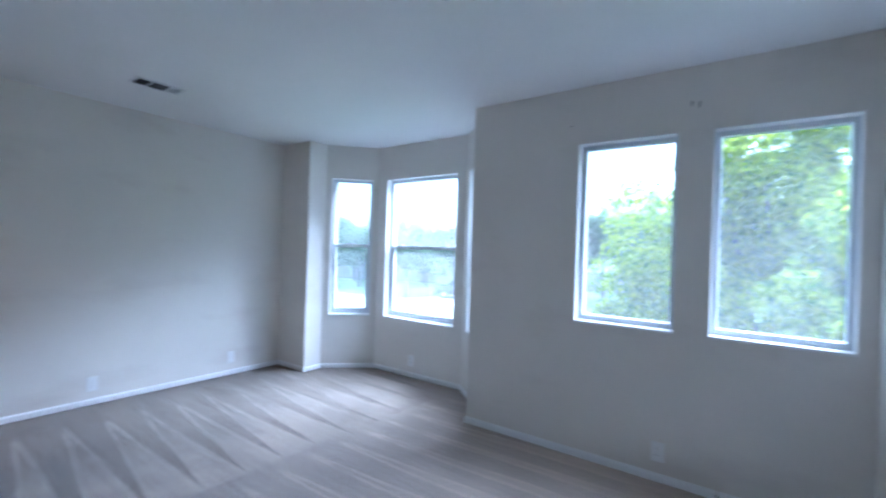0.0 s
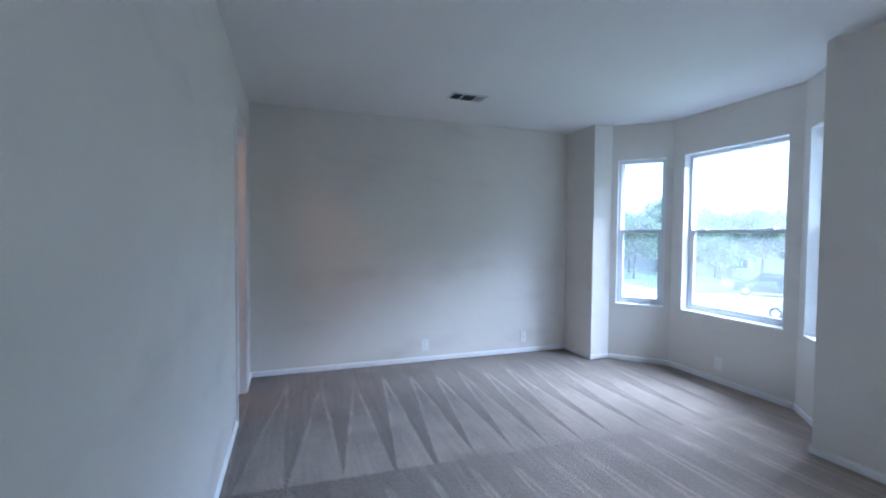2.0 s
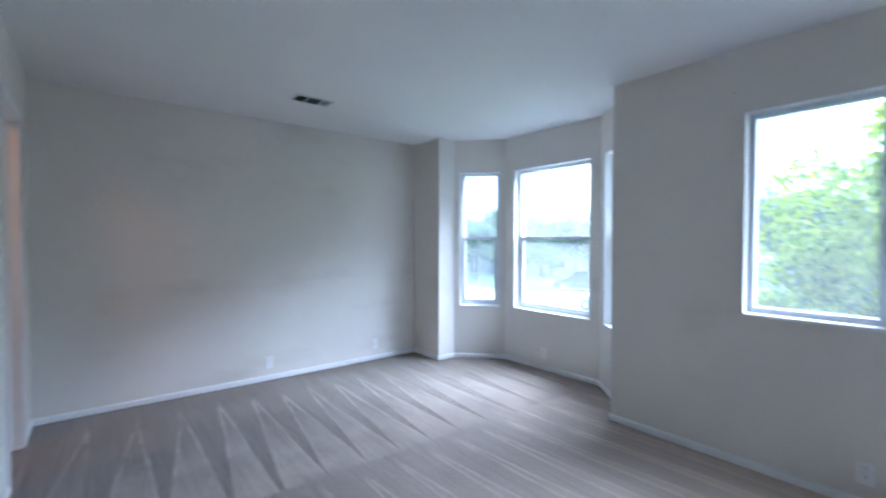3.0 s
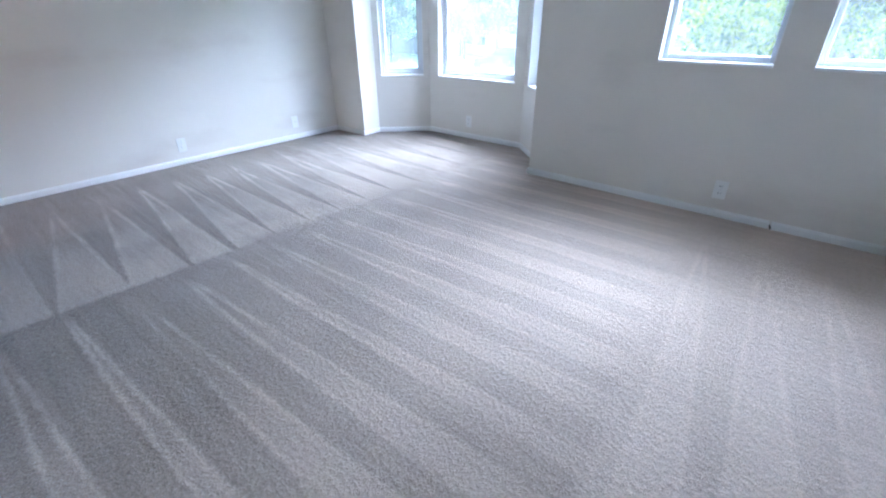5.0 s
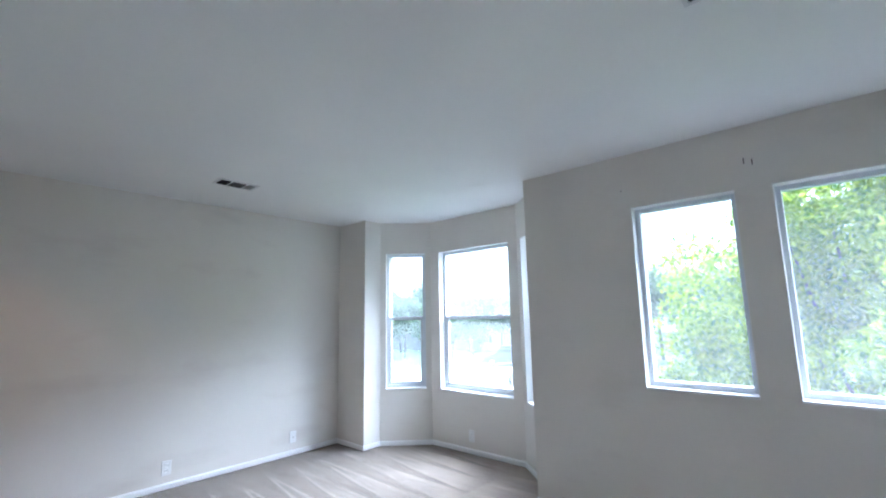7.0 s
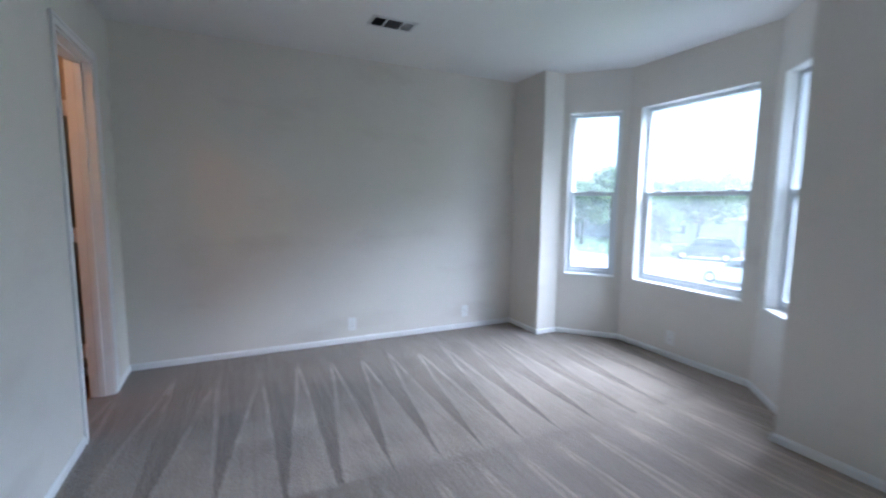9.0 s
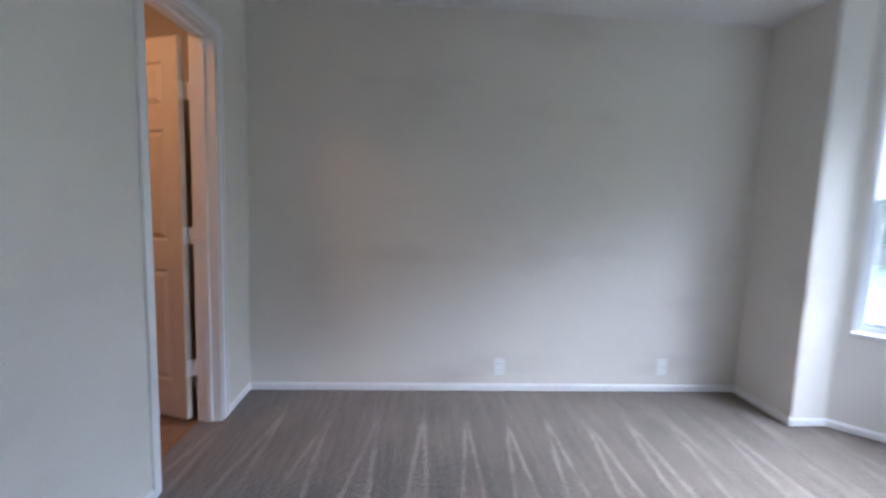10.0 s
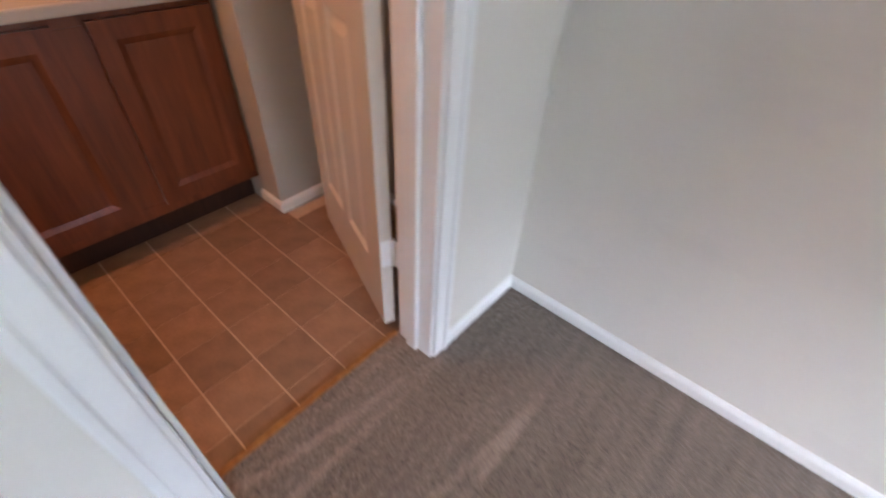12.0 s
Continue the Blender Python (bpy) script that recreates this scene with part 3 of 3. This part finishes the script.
# toe kick in a much darker brown than the body
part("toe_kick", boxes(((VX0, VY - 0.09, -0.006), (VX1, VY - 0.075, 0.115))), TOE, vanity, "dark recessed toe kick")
for x0, x1 in ((0.322, 0.652), (0.727, 1.075)):
    z0, z1, w = 0.155, VT - 0.018, 0.058
    d = slab_with_panels(x1 - x0, 0.019, z0, z1, [(w - 0.006, x1 - x0 - w + 0.006, z0 + w - 0.006, z1 - w + 0.006)], ((0.006, 0.003), (0.018, 0.0085)))
    dd = part("cabinet_door", d, CHERRY, vanity)
    dd.location = (x0, VY + 0.001, 0)
top = thing("countertop", "off-white cultured marble counter on the vanity", "countertop")
part("slab", box(bmesh.new(), (VX0 - 0.003, BS + 0.001, VT + 0.0005), (VX1 + 0.01, VY + 0.03, VT + 0.032), 0.006), MARBLE, top)
part("backsplash", box(bmesh.new(), (VX0 - 0.003, BS + 0.001, VT + 0.032), (VX1 + 0.01, BS + 0.02, VT + 0.13), 0.004), MARBLE, top)
lamp = thing("ceiling_lamp", "round frosted glass ceiling lamp glowing warm in the bathroom", "lamp", pose(1.05, -0.80, H))
part("base", cylinder(bmesh.new(), (0, 0, -0.03), (0, 0, -0.0006), 0.215, 32, 0.21), STEEL, lamp, "brushed steel base")
dome = bmesh.new()
rings = [[dome.verts.new((0.2 * math.cos(e) * math.cos(k * math.pi / 16), 0.2 * math.cos(e) * math.sin(k * math.pi / 16), -0.03 - 0.075 * math.sin(e))) for k in range(32)] for e in (0.0, 0.25, 0.5, 0.75, 1.0, 1.25)]
for u, v in zip(rings, rings[1:]):
    for k in range(32):
        dome.faces.new((u[k], u[(k + 1) % 32], v[(k + 1) % 32], v[k]))
dome.faces.new(rings[-1])
part("shade", dome, BULB, lamp, "glowing frosted glass dome")


# ---- fittings ----
def outlet(m, label, coax=False):
    """A wall plate with its slots, seen from its front (local -y)."""
    o = thing("wall_outlet" if not coax else "cable_outlet", label, "outlet", m, group="wall plates")
    w = 0.036
    part("plate", box(bmesh.new(), (-w, -0.006, -0.058), (w, -0.0005, 0.058), 0.003), PLATE, o)
    if coax:
        part("connector", cylinder(bmesh.new(), (0, -0.006, 0), (0, -0.016, 0), 0.006, 12), STEEL, o)
    else:
        for z in (-0.021, 0.021):
            r = part("receptacle", box(bmesh.new(), (-0.017, -0.0085, z - 0.014), (0.017, -0.006, z + 0.014), 0.004), PLATE, o)
            for x, hh in ((-0.007, 0.0045), (0.007, 0.0035)):
                part("slot", boxes(((x - 0.0011, -0.0092, z - hh + 0.003), (x + 0.0011, -0.0086, z + hh + 0.003))), DARK, r)
    for z in ((0.0,) if not coax else (-0.045, 0.045)):
        part("screw", cylinder(bmesh.new(), (0, -0.006, z), (0, -0.0072, z), 0.003, 10), STEEL, o)
    return o


outlet(pose(0, 1.633, 0.168, 0, 0, 90), "white duplex outlet plate low on the wall")
outlet(pose(0, 2.766, 0.176, 0, 0, 90), "white cable plate low on the wall", True)
outlet(pose(1.415, 3.92, 0.17), "white duplex outlet plate under the bay window")
outlet(pose(3.85, N, 0.178), "white duplex outlet plate under the fixed window")


def ceiling_register(x0, x1, y0, y1, label, slats, bars):
    """A stamped grille with angled slats in bays, over a flat dark sheet for the duct's shade; local z is 0 at the
    ceiling.
    """
    v = thing("ceiling_vent", label, "vent", pose((x0 + x1) / 2, (y0 + y1) / 2, H))
    a, b, f = (x1 - x0) / 2, (y1 - y0) / 2, 0.018
    part("backing", boxes(((-a + f, -b + f, -0.0022), (a - f, b - f, -0.0008))), DUCT, v)
    fr = bmesh.new()
    for lo, hi in (((-a, -b, -0.008), (-a + f, b, -0.0006)), ((a - f, -b, -0.008), (a, b, -0.0006)), ((-a + f, -b, -0.008), (a - f, -b + f, -0.0006)), ((-a + f, b - f, -0.008), (a - f, b, -0.0006))):
        box(fr, lo, hi, 0.002)
    part("frame", fr, GRILLE, v)
    cuts = [-b + f + (2 * b - 2 * f) * k for k in (0.0, *bars, 1.0)]
    for c in cuts[1:-1]:
        part("divider", boxes(((-a + f, c - 0.006, -0.0085), (a - f, c + 0.006, -0.0023))), GRILLE, v)
    for k in range(len(cuts) - 1):
        lo, hi = cuts[k] + 0.007, cuts[k + 1] - 0.007
        for i in range(slats):
            x = -a + f + (i + 0.5) * (2 * a - 2 * f) / slats
            # slats of the first two bays are coloured with the duct's shade
            part("slat", box(bmesh.new(), (-0.0006, lo, -0.0045), (0.0006, hi, 0.0045), 0.0, Matrix.Translation((x, 0, -0.0075)) @ Matrix.Rotation(radians(40 if k % 2 else -40), 4, "Y")), DUCT if k < 2 else GRILLE, v)
    return v


ceiling_register(0.74, 0.90, 1.58, 1.89, "white three-way ceiling air register with shade painted on its slats", 9, (0.3, 0.72))
ceiling_register(3.99, 4.29, 1.60, 1.952, "white ceiling air register with shade painted on its slats", 12, (0.5,))
for x, z in ((3.973, 2.225), (4.013, 2.212)):
    hk = thing("wall_bracket", "small bare screw and anchor stuck in the painted wall", "bracket", pose(x, N, z))
    part("screw", cylinder(bmesh.new(), (0, 0, 0), (0, -0.014, 0), 0.003, 10), BRONZE, hk)
    part("anchor", box(bmesh.new(), (-0.003, -0.003, -0.018), (0.003, -0.0005, 0.018), 0.001), BRONZE, hk)

stub = thing("cable_end", "short dark cable end poking out of the baseboard", "cable", pose(4.1515, N, 0.024))
cb = bmesh.new()
for p, q in (((0, -0.002, 0), (0.001, -0.018, 0.002)), ((0.001, -0.017, 0.002), (0.006, -0.026, -0.003)), ((0.006, -0.025, -0.002), (0.010, -0.029, -0.014))):
    cylinder(cb, p, q, 0.0042, 12)
part("cable", cb, CABLE, stub)
part("tip", cylinder(bmesh.new(), (0.010, -0.029, -0.013), (0.0115, -0.0295, -0.019), 0.0034, 12), PLATE, stub, "bare white end of the cable")
nail = thing("nail", "small dark nail stuck in the painted wall", "nail", pose(3.27, N, 2.19))
part("head", cylinder(bmesh.new(), (0, 0, 0), (0, -0.006, 0), 0.0035, 10), BRONZE, nail)


# ---- outside ----
GRASS = material("lawn_grass", (0.05, 0.075, 0.028), 0.95, vary=0.4, scale=0.6, fine=14)
CONCRETE = material("street_concrete", (0.22, 0.21, 0.20), 0.9, vary=0.12, scale=0.4, fine=9)
BARK = material("tree_bark", (0.10, 0.08, 0.06), 0.95, vary=0.35, scale=6, fine=40, bump=0.5, bump_scale=30, dist=0.02)
ROOF = material("asphalt_shingle", (0.10, 0.09, 0.085), 0.95, vary=0.3, scale=3, fine=20)
WHITE_CAR = material("white_car_paint", (0.75, 0.75, 0.75), 0.25, vary=0.02, coat=0.6)
DARK_CAR = material("dark_blue_car_paint", (0.03, 0.034, 0.045), 0.28, 0.2, vary=0.03, coat=0.7)
TYRE = material("tyre_rubber", (0.02, 0.02, 0.02), 0.85, vary=0.2)
CAR_GLASS = material("tinted_car_glass", (0.03, 0.035, 0.04), 0.08, vary=0.05)
RED_LENS = material("red_tail_lens", (0.5, 0.02, 0.02), 0.2, vary=0.05)
CLEAR_LENS = material("clear_headlight", (0.7, 0.7, 0.72), 0.15, vary=0.05)


def leaf_material(name, a, b):
    m = bpy.data.materials.new(name)
    m.use_nodes = True
    n, l = m.node_tree.nodes, m.node_tree.links
    bs = n["Principled BSDF"]
    bs.inputs["Roughness"].default_value, bs.inputs["Specular IOR Level"].default_value = 0.6, 0.15
    geo, ramp, tr, mix = n.new("ShaderNodeNewGeometry"), n.new("ShaderNodeValToRGB"), n.new("ShaderNodeBsdfTranslucent"), n.new("ShaderNodeMixShader")
    ramp.color_ramp.elements[0].color, ramp.color_ramp.elements[1].color = (*a, 1), (*b, 1)
    l.new(geo.outputs["Random Per Island"], ramp.inputs[0])
    l.new(ramp.outputs[0], bs.inputs["Base Color"])
    l.new(ramp.outputs[0], tr.inputs["Color"])
    mix.inputs["Fac"].default_value = 0.6
    l.new(bs.outputs[0], mix.inputs[1])
    l.new(tr.outputs[0], mix.inputs[2])
    l.new(mix.outputs[0], n["Material Output"].inputs["Surface"])
    return m


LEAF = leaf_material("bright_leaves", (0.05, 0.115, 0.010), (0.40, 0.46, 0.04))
# distance haze is mixed into this leaf colour: paler and greyer
LEAF_HAZED = leaf_material("hazed_leaves", (0.09, 0.125, 0.07), (0.16, 0.20, 0.11))
HOUSE = material("cream_stucco", (0.60, 0.52, 0.45), 0.9, vary=0.1, scale=2)
BRICK = bpy.data.materials.new("red_brick")
BRICK.use_nodes = True
bt = BRICK.node_tree.nodes.new("ShaderNodeTexBrick")
bc_ = BRICK.node_tree.nodes.new("ShaderNodeTexCoord")
bt.inputs["Color1"].default_value, bt.inputs["Color2"].default_value, bt.inputs["Mortar"].default_value = (0.42, 0.19, 0.14, 1), (0.33, 0.15, 0.11, 1), (0.45, 0.40, 0.36, 1)
bt.inputs["Scale"].default_value = 4.5
BRICK.node_tree.links.new(bc_.outputs["Object"], bt.inputs["Vector"])
BRICK.node_tree.links.new(bt.outputs["Color"], BRICK.node_tree.nodes["Principled BSDF"].inputs["Base Color"])
BRICK.node_tree.nodes["Principled BSDF"].inputs["Roughness"].default_value = 0.9

ground = mesh_object("ground", prism([(-900, -900), (900, -900), (900, 900), (-900, 900)], GZ - 0.3, GZ - 0.12), GRASS)
tagged(ground, "mown green lawn reaching into the distance", "ground", kind="structure")
road = mesh_object("road", prism([(-16.5, 20.5), (60, 13), (60, 21), (-12.5, 27.5), (-13.8, 46), (-19.5, 46), (-19.6, 29), (-30, 26.6), (-90, 27), (-90, 21)], GZ - 0.13, GZ), CONCRETE)
tagged(road, "pale concrete street and drive", "road", kind="structure")


def limb(bm, p, q, r0, r1):
    cylinder(bm, p, q, r0, 8, r1)


def tree(name, label, at_, height, crown_r, crown_z, leaves, size, mat, seed, squash=1.0, group="", bunches=26, clump=(0.22, 0.42), droop=-0.7):
    """A tapered trunk that forks into limbs, and a crown of small leaves gathered in uneven clumps."""
    rnd = random.Random(seed)
    t = thing(name, label, "tree", pose(*at_), group=group)
    tb = bmesh.new()
    fork = crown_z - crown_r * squash * 0.55
    limb(tb, (0, 0, -0.15), (0.08, 0.05, fork), 0.035 * height * 0.5 + 0.05, 0.02 * height * 0.5 + 0.03)
    clumps = []
    for i in range(bunches):
        a, e = rnd.uniform(0, 6.283), rnd.uniform(droop, 1.4)
        rr = crown_r * rnd.uniform(0.35, 0.92)
        c = Vector((math.cos(a) * math.cos(e) * rr, math.sin(a) * math.cos(e) * rr, crown_z + math.sin(e) * rr * squash))
        clumps.append((c, crown_r * rnd.uniform(*clump)))
        if i < 11:
            limb(tb, (0.08, 0.05, fork - 0.15), c, 0.012 * height * 0.5, 0.012)
    part("trunk", tb, BARK, t)
    verts, faces = [], []
    for k in range(leaves):
        c, r = clumps[k % len(clumps)]
        d = Vector((rnd.gauss(0, 1), rnd.gauss(0, 1), rnd.gauss(0, 0.8)))
        p = c + d.normalized() * r * rnd.uniform(0.2, 1.0) ** 0.5
        q = Euler((rnd.uniform(-1.2, 1.2), rnd.uniform(-1.2, 1.2), rnd.uniform(0, 6.28))).to_matrix()
        s = size * rnd.uniform(0.6, 1.25)
        i0 = len(verts)
        verts += [p + q @ Vector(v) for v in ((-s, 0, 0), (0, -0.42 * s, 0.1 * s), (s, 0, -0.15 * s), (0, 0.42 * s, 0.1 * s))]
        faces.append((i0, i0 + 1, i0 + 2, i0 + 3))
    me = bpy.data.meshes.new("crown")
    me.from_pydata(verts, [], faces)
    me.materials.append(mat)
    cr = new("crown", me)
    cr.parent = t
    return t


tree("tree", "leafy green tree close outside the fixed windows", (4.55, 7.8, GZ - 0.12), 6.5, 2.75, 3.72, 125000, 0.05, LEAF, 3, 1.05, bunches=240, clump=(0.08, 0.2), droop=-1.35)
tree("tree", "rounded street tree beside the parked cars", (-20.3, 36.5, GZ - 0.12), 6.5, 2.9, 4.2, 5000, 0.22, LEAF_HAZED, 8, 0.9)
tree("tree", "slim dark young tree on the lawn", (-21.6, 30.6, GZ - 0.12), 4.6, 0.75, 2.9, 2500, 0.13, LEAF_HAZED, 12, 2.0)
spread = tree("tree", "spreading tree on the far lawn", (-31.5, 34.0, GZ - 0.12), 6.0, 2.8, 4.0, 5000, 0.22, LEAF_HAZED, 21, 0.8)
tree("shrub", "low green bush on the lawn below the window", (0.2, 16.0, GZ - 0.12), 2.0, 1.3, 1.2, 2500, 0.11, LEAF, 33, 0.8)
far = tree("tree", "hazy green tree of the far woods", (-58, 42, GZ - 0.12), 11.0, 5.0, 6.5, 5200, 0.36, LEAF_HAZED, 40, 0.85, "far woods")
far_b = tree("tree", "hazy green tree of the far woods", (-46, 54, GZ - 0.12), 10.0, 4.6, 5.6, 5200, 0.36, LEAF_HAZED, 47, 0.8, "far woods")
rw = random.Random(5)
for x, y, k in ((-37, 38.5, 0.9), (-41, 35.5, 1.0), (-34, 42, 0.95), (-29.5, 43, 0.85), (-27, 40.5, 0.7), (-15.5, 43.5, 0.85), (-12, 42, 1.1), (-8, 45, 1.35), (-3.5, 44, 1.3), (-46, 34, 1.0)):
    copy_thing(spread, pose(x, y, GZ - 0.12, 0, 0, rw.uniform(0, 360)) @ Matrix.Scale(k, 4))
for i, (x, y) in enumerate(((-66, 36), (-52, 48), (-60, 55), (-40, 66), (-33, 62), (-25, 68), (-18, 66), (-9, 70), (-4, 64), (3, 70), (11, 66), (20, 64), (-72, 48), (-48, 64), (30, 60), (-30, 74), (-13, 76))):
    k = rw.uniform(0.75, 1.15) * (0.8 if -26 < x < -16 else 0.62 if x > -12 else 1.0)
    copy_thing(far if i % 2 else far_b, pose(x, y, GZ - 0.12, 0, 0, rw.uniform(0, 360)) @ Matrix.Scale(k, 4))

fence = thing("garden_wall", "long red brick garden wall across the street", "wall", run_frame((-46, 40), (14, 60))[0])
part("brickwork", boxes(((0, 0, GZ - 0.15), (26, 0.25, GZ + 2.1)), ((31, 0, GZ - 0.15), (63, 0.25, GZ + 2.1))), BRICK, fence)
for a, b in ((0, 26), (31, 63)):
    part("coping", boxes(((a - 0.05, -0.05, GZ + 2.1), (b + 0.05, 0.3, GZ + 2.18))), STUCCO, fence)
house = thing("house", "single-storey pale stucco house with a white garage door", "house", pose(-23.5, 47.0, GZ - 0.12, 0, 0, 18))
part("wall", boxes(((-6, 0, 0), (6, 8, 2.8))), HOUSE, house)
rf = bmesh.new()
lo_ = [rf.verts.new(v) for v in ((-6.5, -0.5, 2.8), (6.5, -0.5, 2.8), (6.5, 8.5, 2.8), (-6.5, 8.5, 2.8))]
hi_ = [rf.verts.new(v) for v in ((-3, 4, 4.0), (3, 4, 4.0))]
for q in ((lo_[0], lo_[1], hi_[1], hi_[0]), (lo_[2], lo_[3], hi_[0], hi_[1]), (lo_[1], lo_[2], hi_[1]), (lo_[3], lo_[0], hi_[0]), (lo_[3], lo_[2], lo_[1], lo_[0])):
    rf.faces.new(q)
part("roof", rf, ROOF, house)
gd = part("garage_door", boxes(((0.5, -0.06, 0.0), (5.3, -0.005, 2.2))), TRIM, house)
for z in (0.55, 1.1, 1.65):
    part("groove", boxes(((0.5, -0.065, z - 0.012), (5.3, -0.061, z + 0.012))), STUCCO, gd)
wd = part("window", boxes(((-5.7, -0.05, 1.0), (-4.5, -0.005, 2.1))), TRIM, house)
part("pane", boxes(((-5.62, -0.06, 1.08), (-5.13, -0.051, 2.02)), ((-5.07, -0.06, 1.08), (-4.58, -0.051, 2.02))), CAR_GLASS, wd)


def car(name, label, m, paint, profile, cabin, length, width, lift):
    """A parked car: a lofted lower body, a tapered cabin with glass, four wheels, lamps. It faces local -x."""
    c = thing(name, label, "car", m)

    def loft(rows):
        bm = bmesh.new()
        rings = [[bm.verts.new((x, y, z)) for y, z in ((-w, z0), (-w, z0 + (z1 - z0) * 0.55), (-w * 0.9, z1), (w * 0.9, z1), (w, z0 + (z1 - z0) * 0.55), (w, z0))] for x, w, z0, z1 in rows]
        for a, b in zip(rings, rings[1:]):
            for i in range(6):
                bm.faces.new((a[i], a[(i + 1) % 6], b[(i + 1) % 6], b[i]))
        bm.faces.new(rings[0][::-1])
        bm.faces.new(rings[-1])
        return bm

    hw = width / 2
    part("body", loft([(x * length, hw * w, lift, z) for x, w, z in profile]), paint, c)
    glass = part("greenhouse", loft([(x * length, hw * w, profile[2][2] - 0.06, z) for x, w, z in cabin]), CAR_GLASS, c, "dark tinted side windows")
    roof_rows = [(x * length, hw * w * 0.93, z - 0.02, z + 0.03) for x, w, z in cabin[1:-1]]
    part("roof", loft(roof_rows), paint, c)
    for x in (-0.31, 0.30):
        for y in (-hw + 0.1, hw - 0.1):
            wh = part("wheel", cylinder(bmesh.new(), (x * length, y - 0.1, 0.33), (x * length, y + 0.1, 0.33), 0.33, 20), TYRE, c)
            part("rim", cylinder(bmesh.new(), (x * length, y - 0.105, 0.33), (x * length, y + 0.105, 0.33), 0.2, 16), STEEL, wh)
    for y in (-hw * 0.72, hw * 0.72):
        part("tail_light", box(bmesh.new(), (length * 0.485, y - 0.14, 0.68), (length * 0.503, y + 0.14, 0.88), 0.01), RED_LENS, c, "red tail light")
        part("headlight", box(bmesh.new(), (-length * 0.503, y - 0.15, 0.6), (-length * 0.485, y + 0.15, 0.76), 0.01), CLEAR_LENS, c, "clear headlight")
    return c


SEDAN = [(-0.5, 0.8, 0.62), (-0.46, 0.95, 0.78), (-0.2, 1.0, 0.95), (0.3, 1.0, 1.0), (0.46, 0.95, 0.98), (0.5, 0.85, 0.8)]
SEDAN_CAB = [(-0.24, 0.86, 0.9), (-0.08, 0.8, 1.4), (0.18, 0.8, 1.42), (0.38, 0.84, 0.95)]
SUV = [(-0.5, 0.82, 0.75), (-0.46, 0.96, 0.98), (-0.22, 1.0, 1.08), (0.3, 1.0, 1.12), (0.47, 0.97, 1.1), (0.5, 0.88, 0.85)]
SUV_CAB = [(-0.25, 0.9, 1.05), (-0.12, 0.85, 1.68), (0.36, 0.85, 1.7), (0.49, 0.88, 1.08)]
car("parked_car", "white sedan parked at the kerb", pose(-9.7, 25.0, GZ, 0, 0, 4), WHITE_CAR, SEDAN, SEDAN_CAB, 4.6, 1.8, 0.22)
car("parked_suv", "dark blue sport utility vehicle parked on the drive", pose(-17.4, 33.3, GZ, 0, 0, 28), DARK_CAR, SUV, SUV_CAB, 4.6, 1.9, 0.28)

# ---- bathroom floor tiles, laid square to the walls ----
TS, TX, TY = 0.1555, 0.752, -0.22
tile_mesh = boxes(((-TS / 2 + 0.0024, -TS / 2 + 0.0015, -0.0125), (TS / 2 - 0.0024, TS / 2 - 0.0015, -0.0105)))
tile_data = bpy.data.meshes.new("tile")
tile_mesh.to_mesh(tile_data)
tile_mesh.free()
tile_data.materials.append(TILE)
for i in range(-5, 9):
    for k in range(-7, 1):
        x, y = TX + (i + 0.5) * TS, TY + (k + 0.5) * TS
        if BW < x < BE - 0.05 and -1.2 < y < -0.10 and not (x < PX and y < PY):
            tl = new("tile", tile_data)
            tl.parent = bath_floor
            tl.location = (x, y, 0)
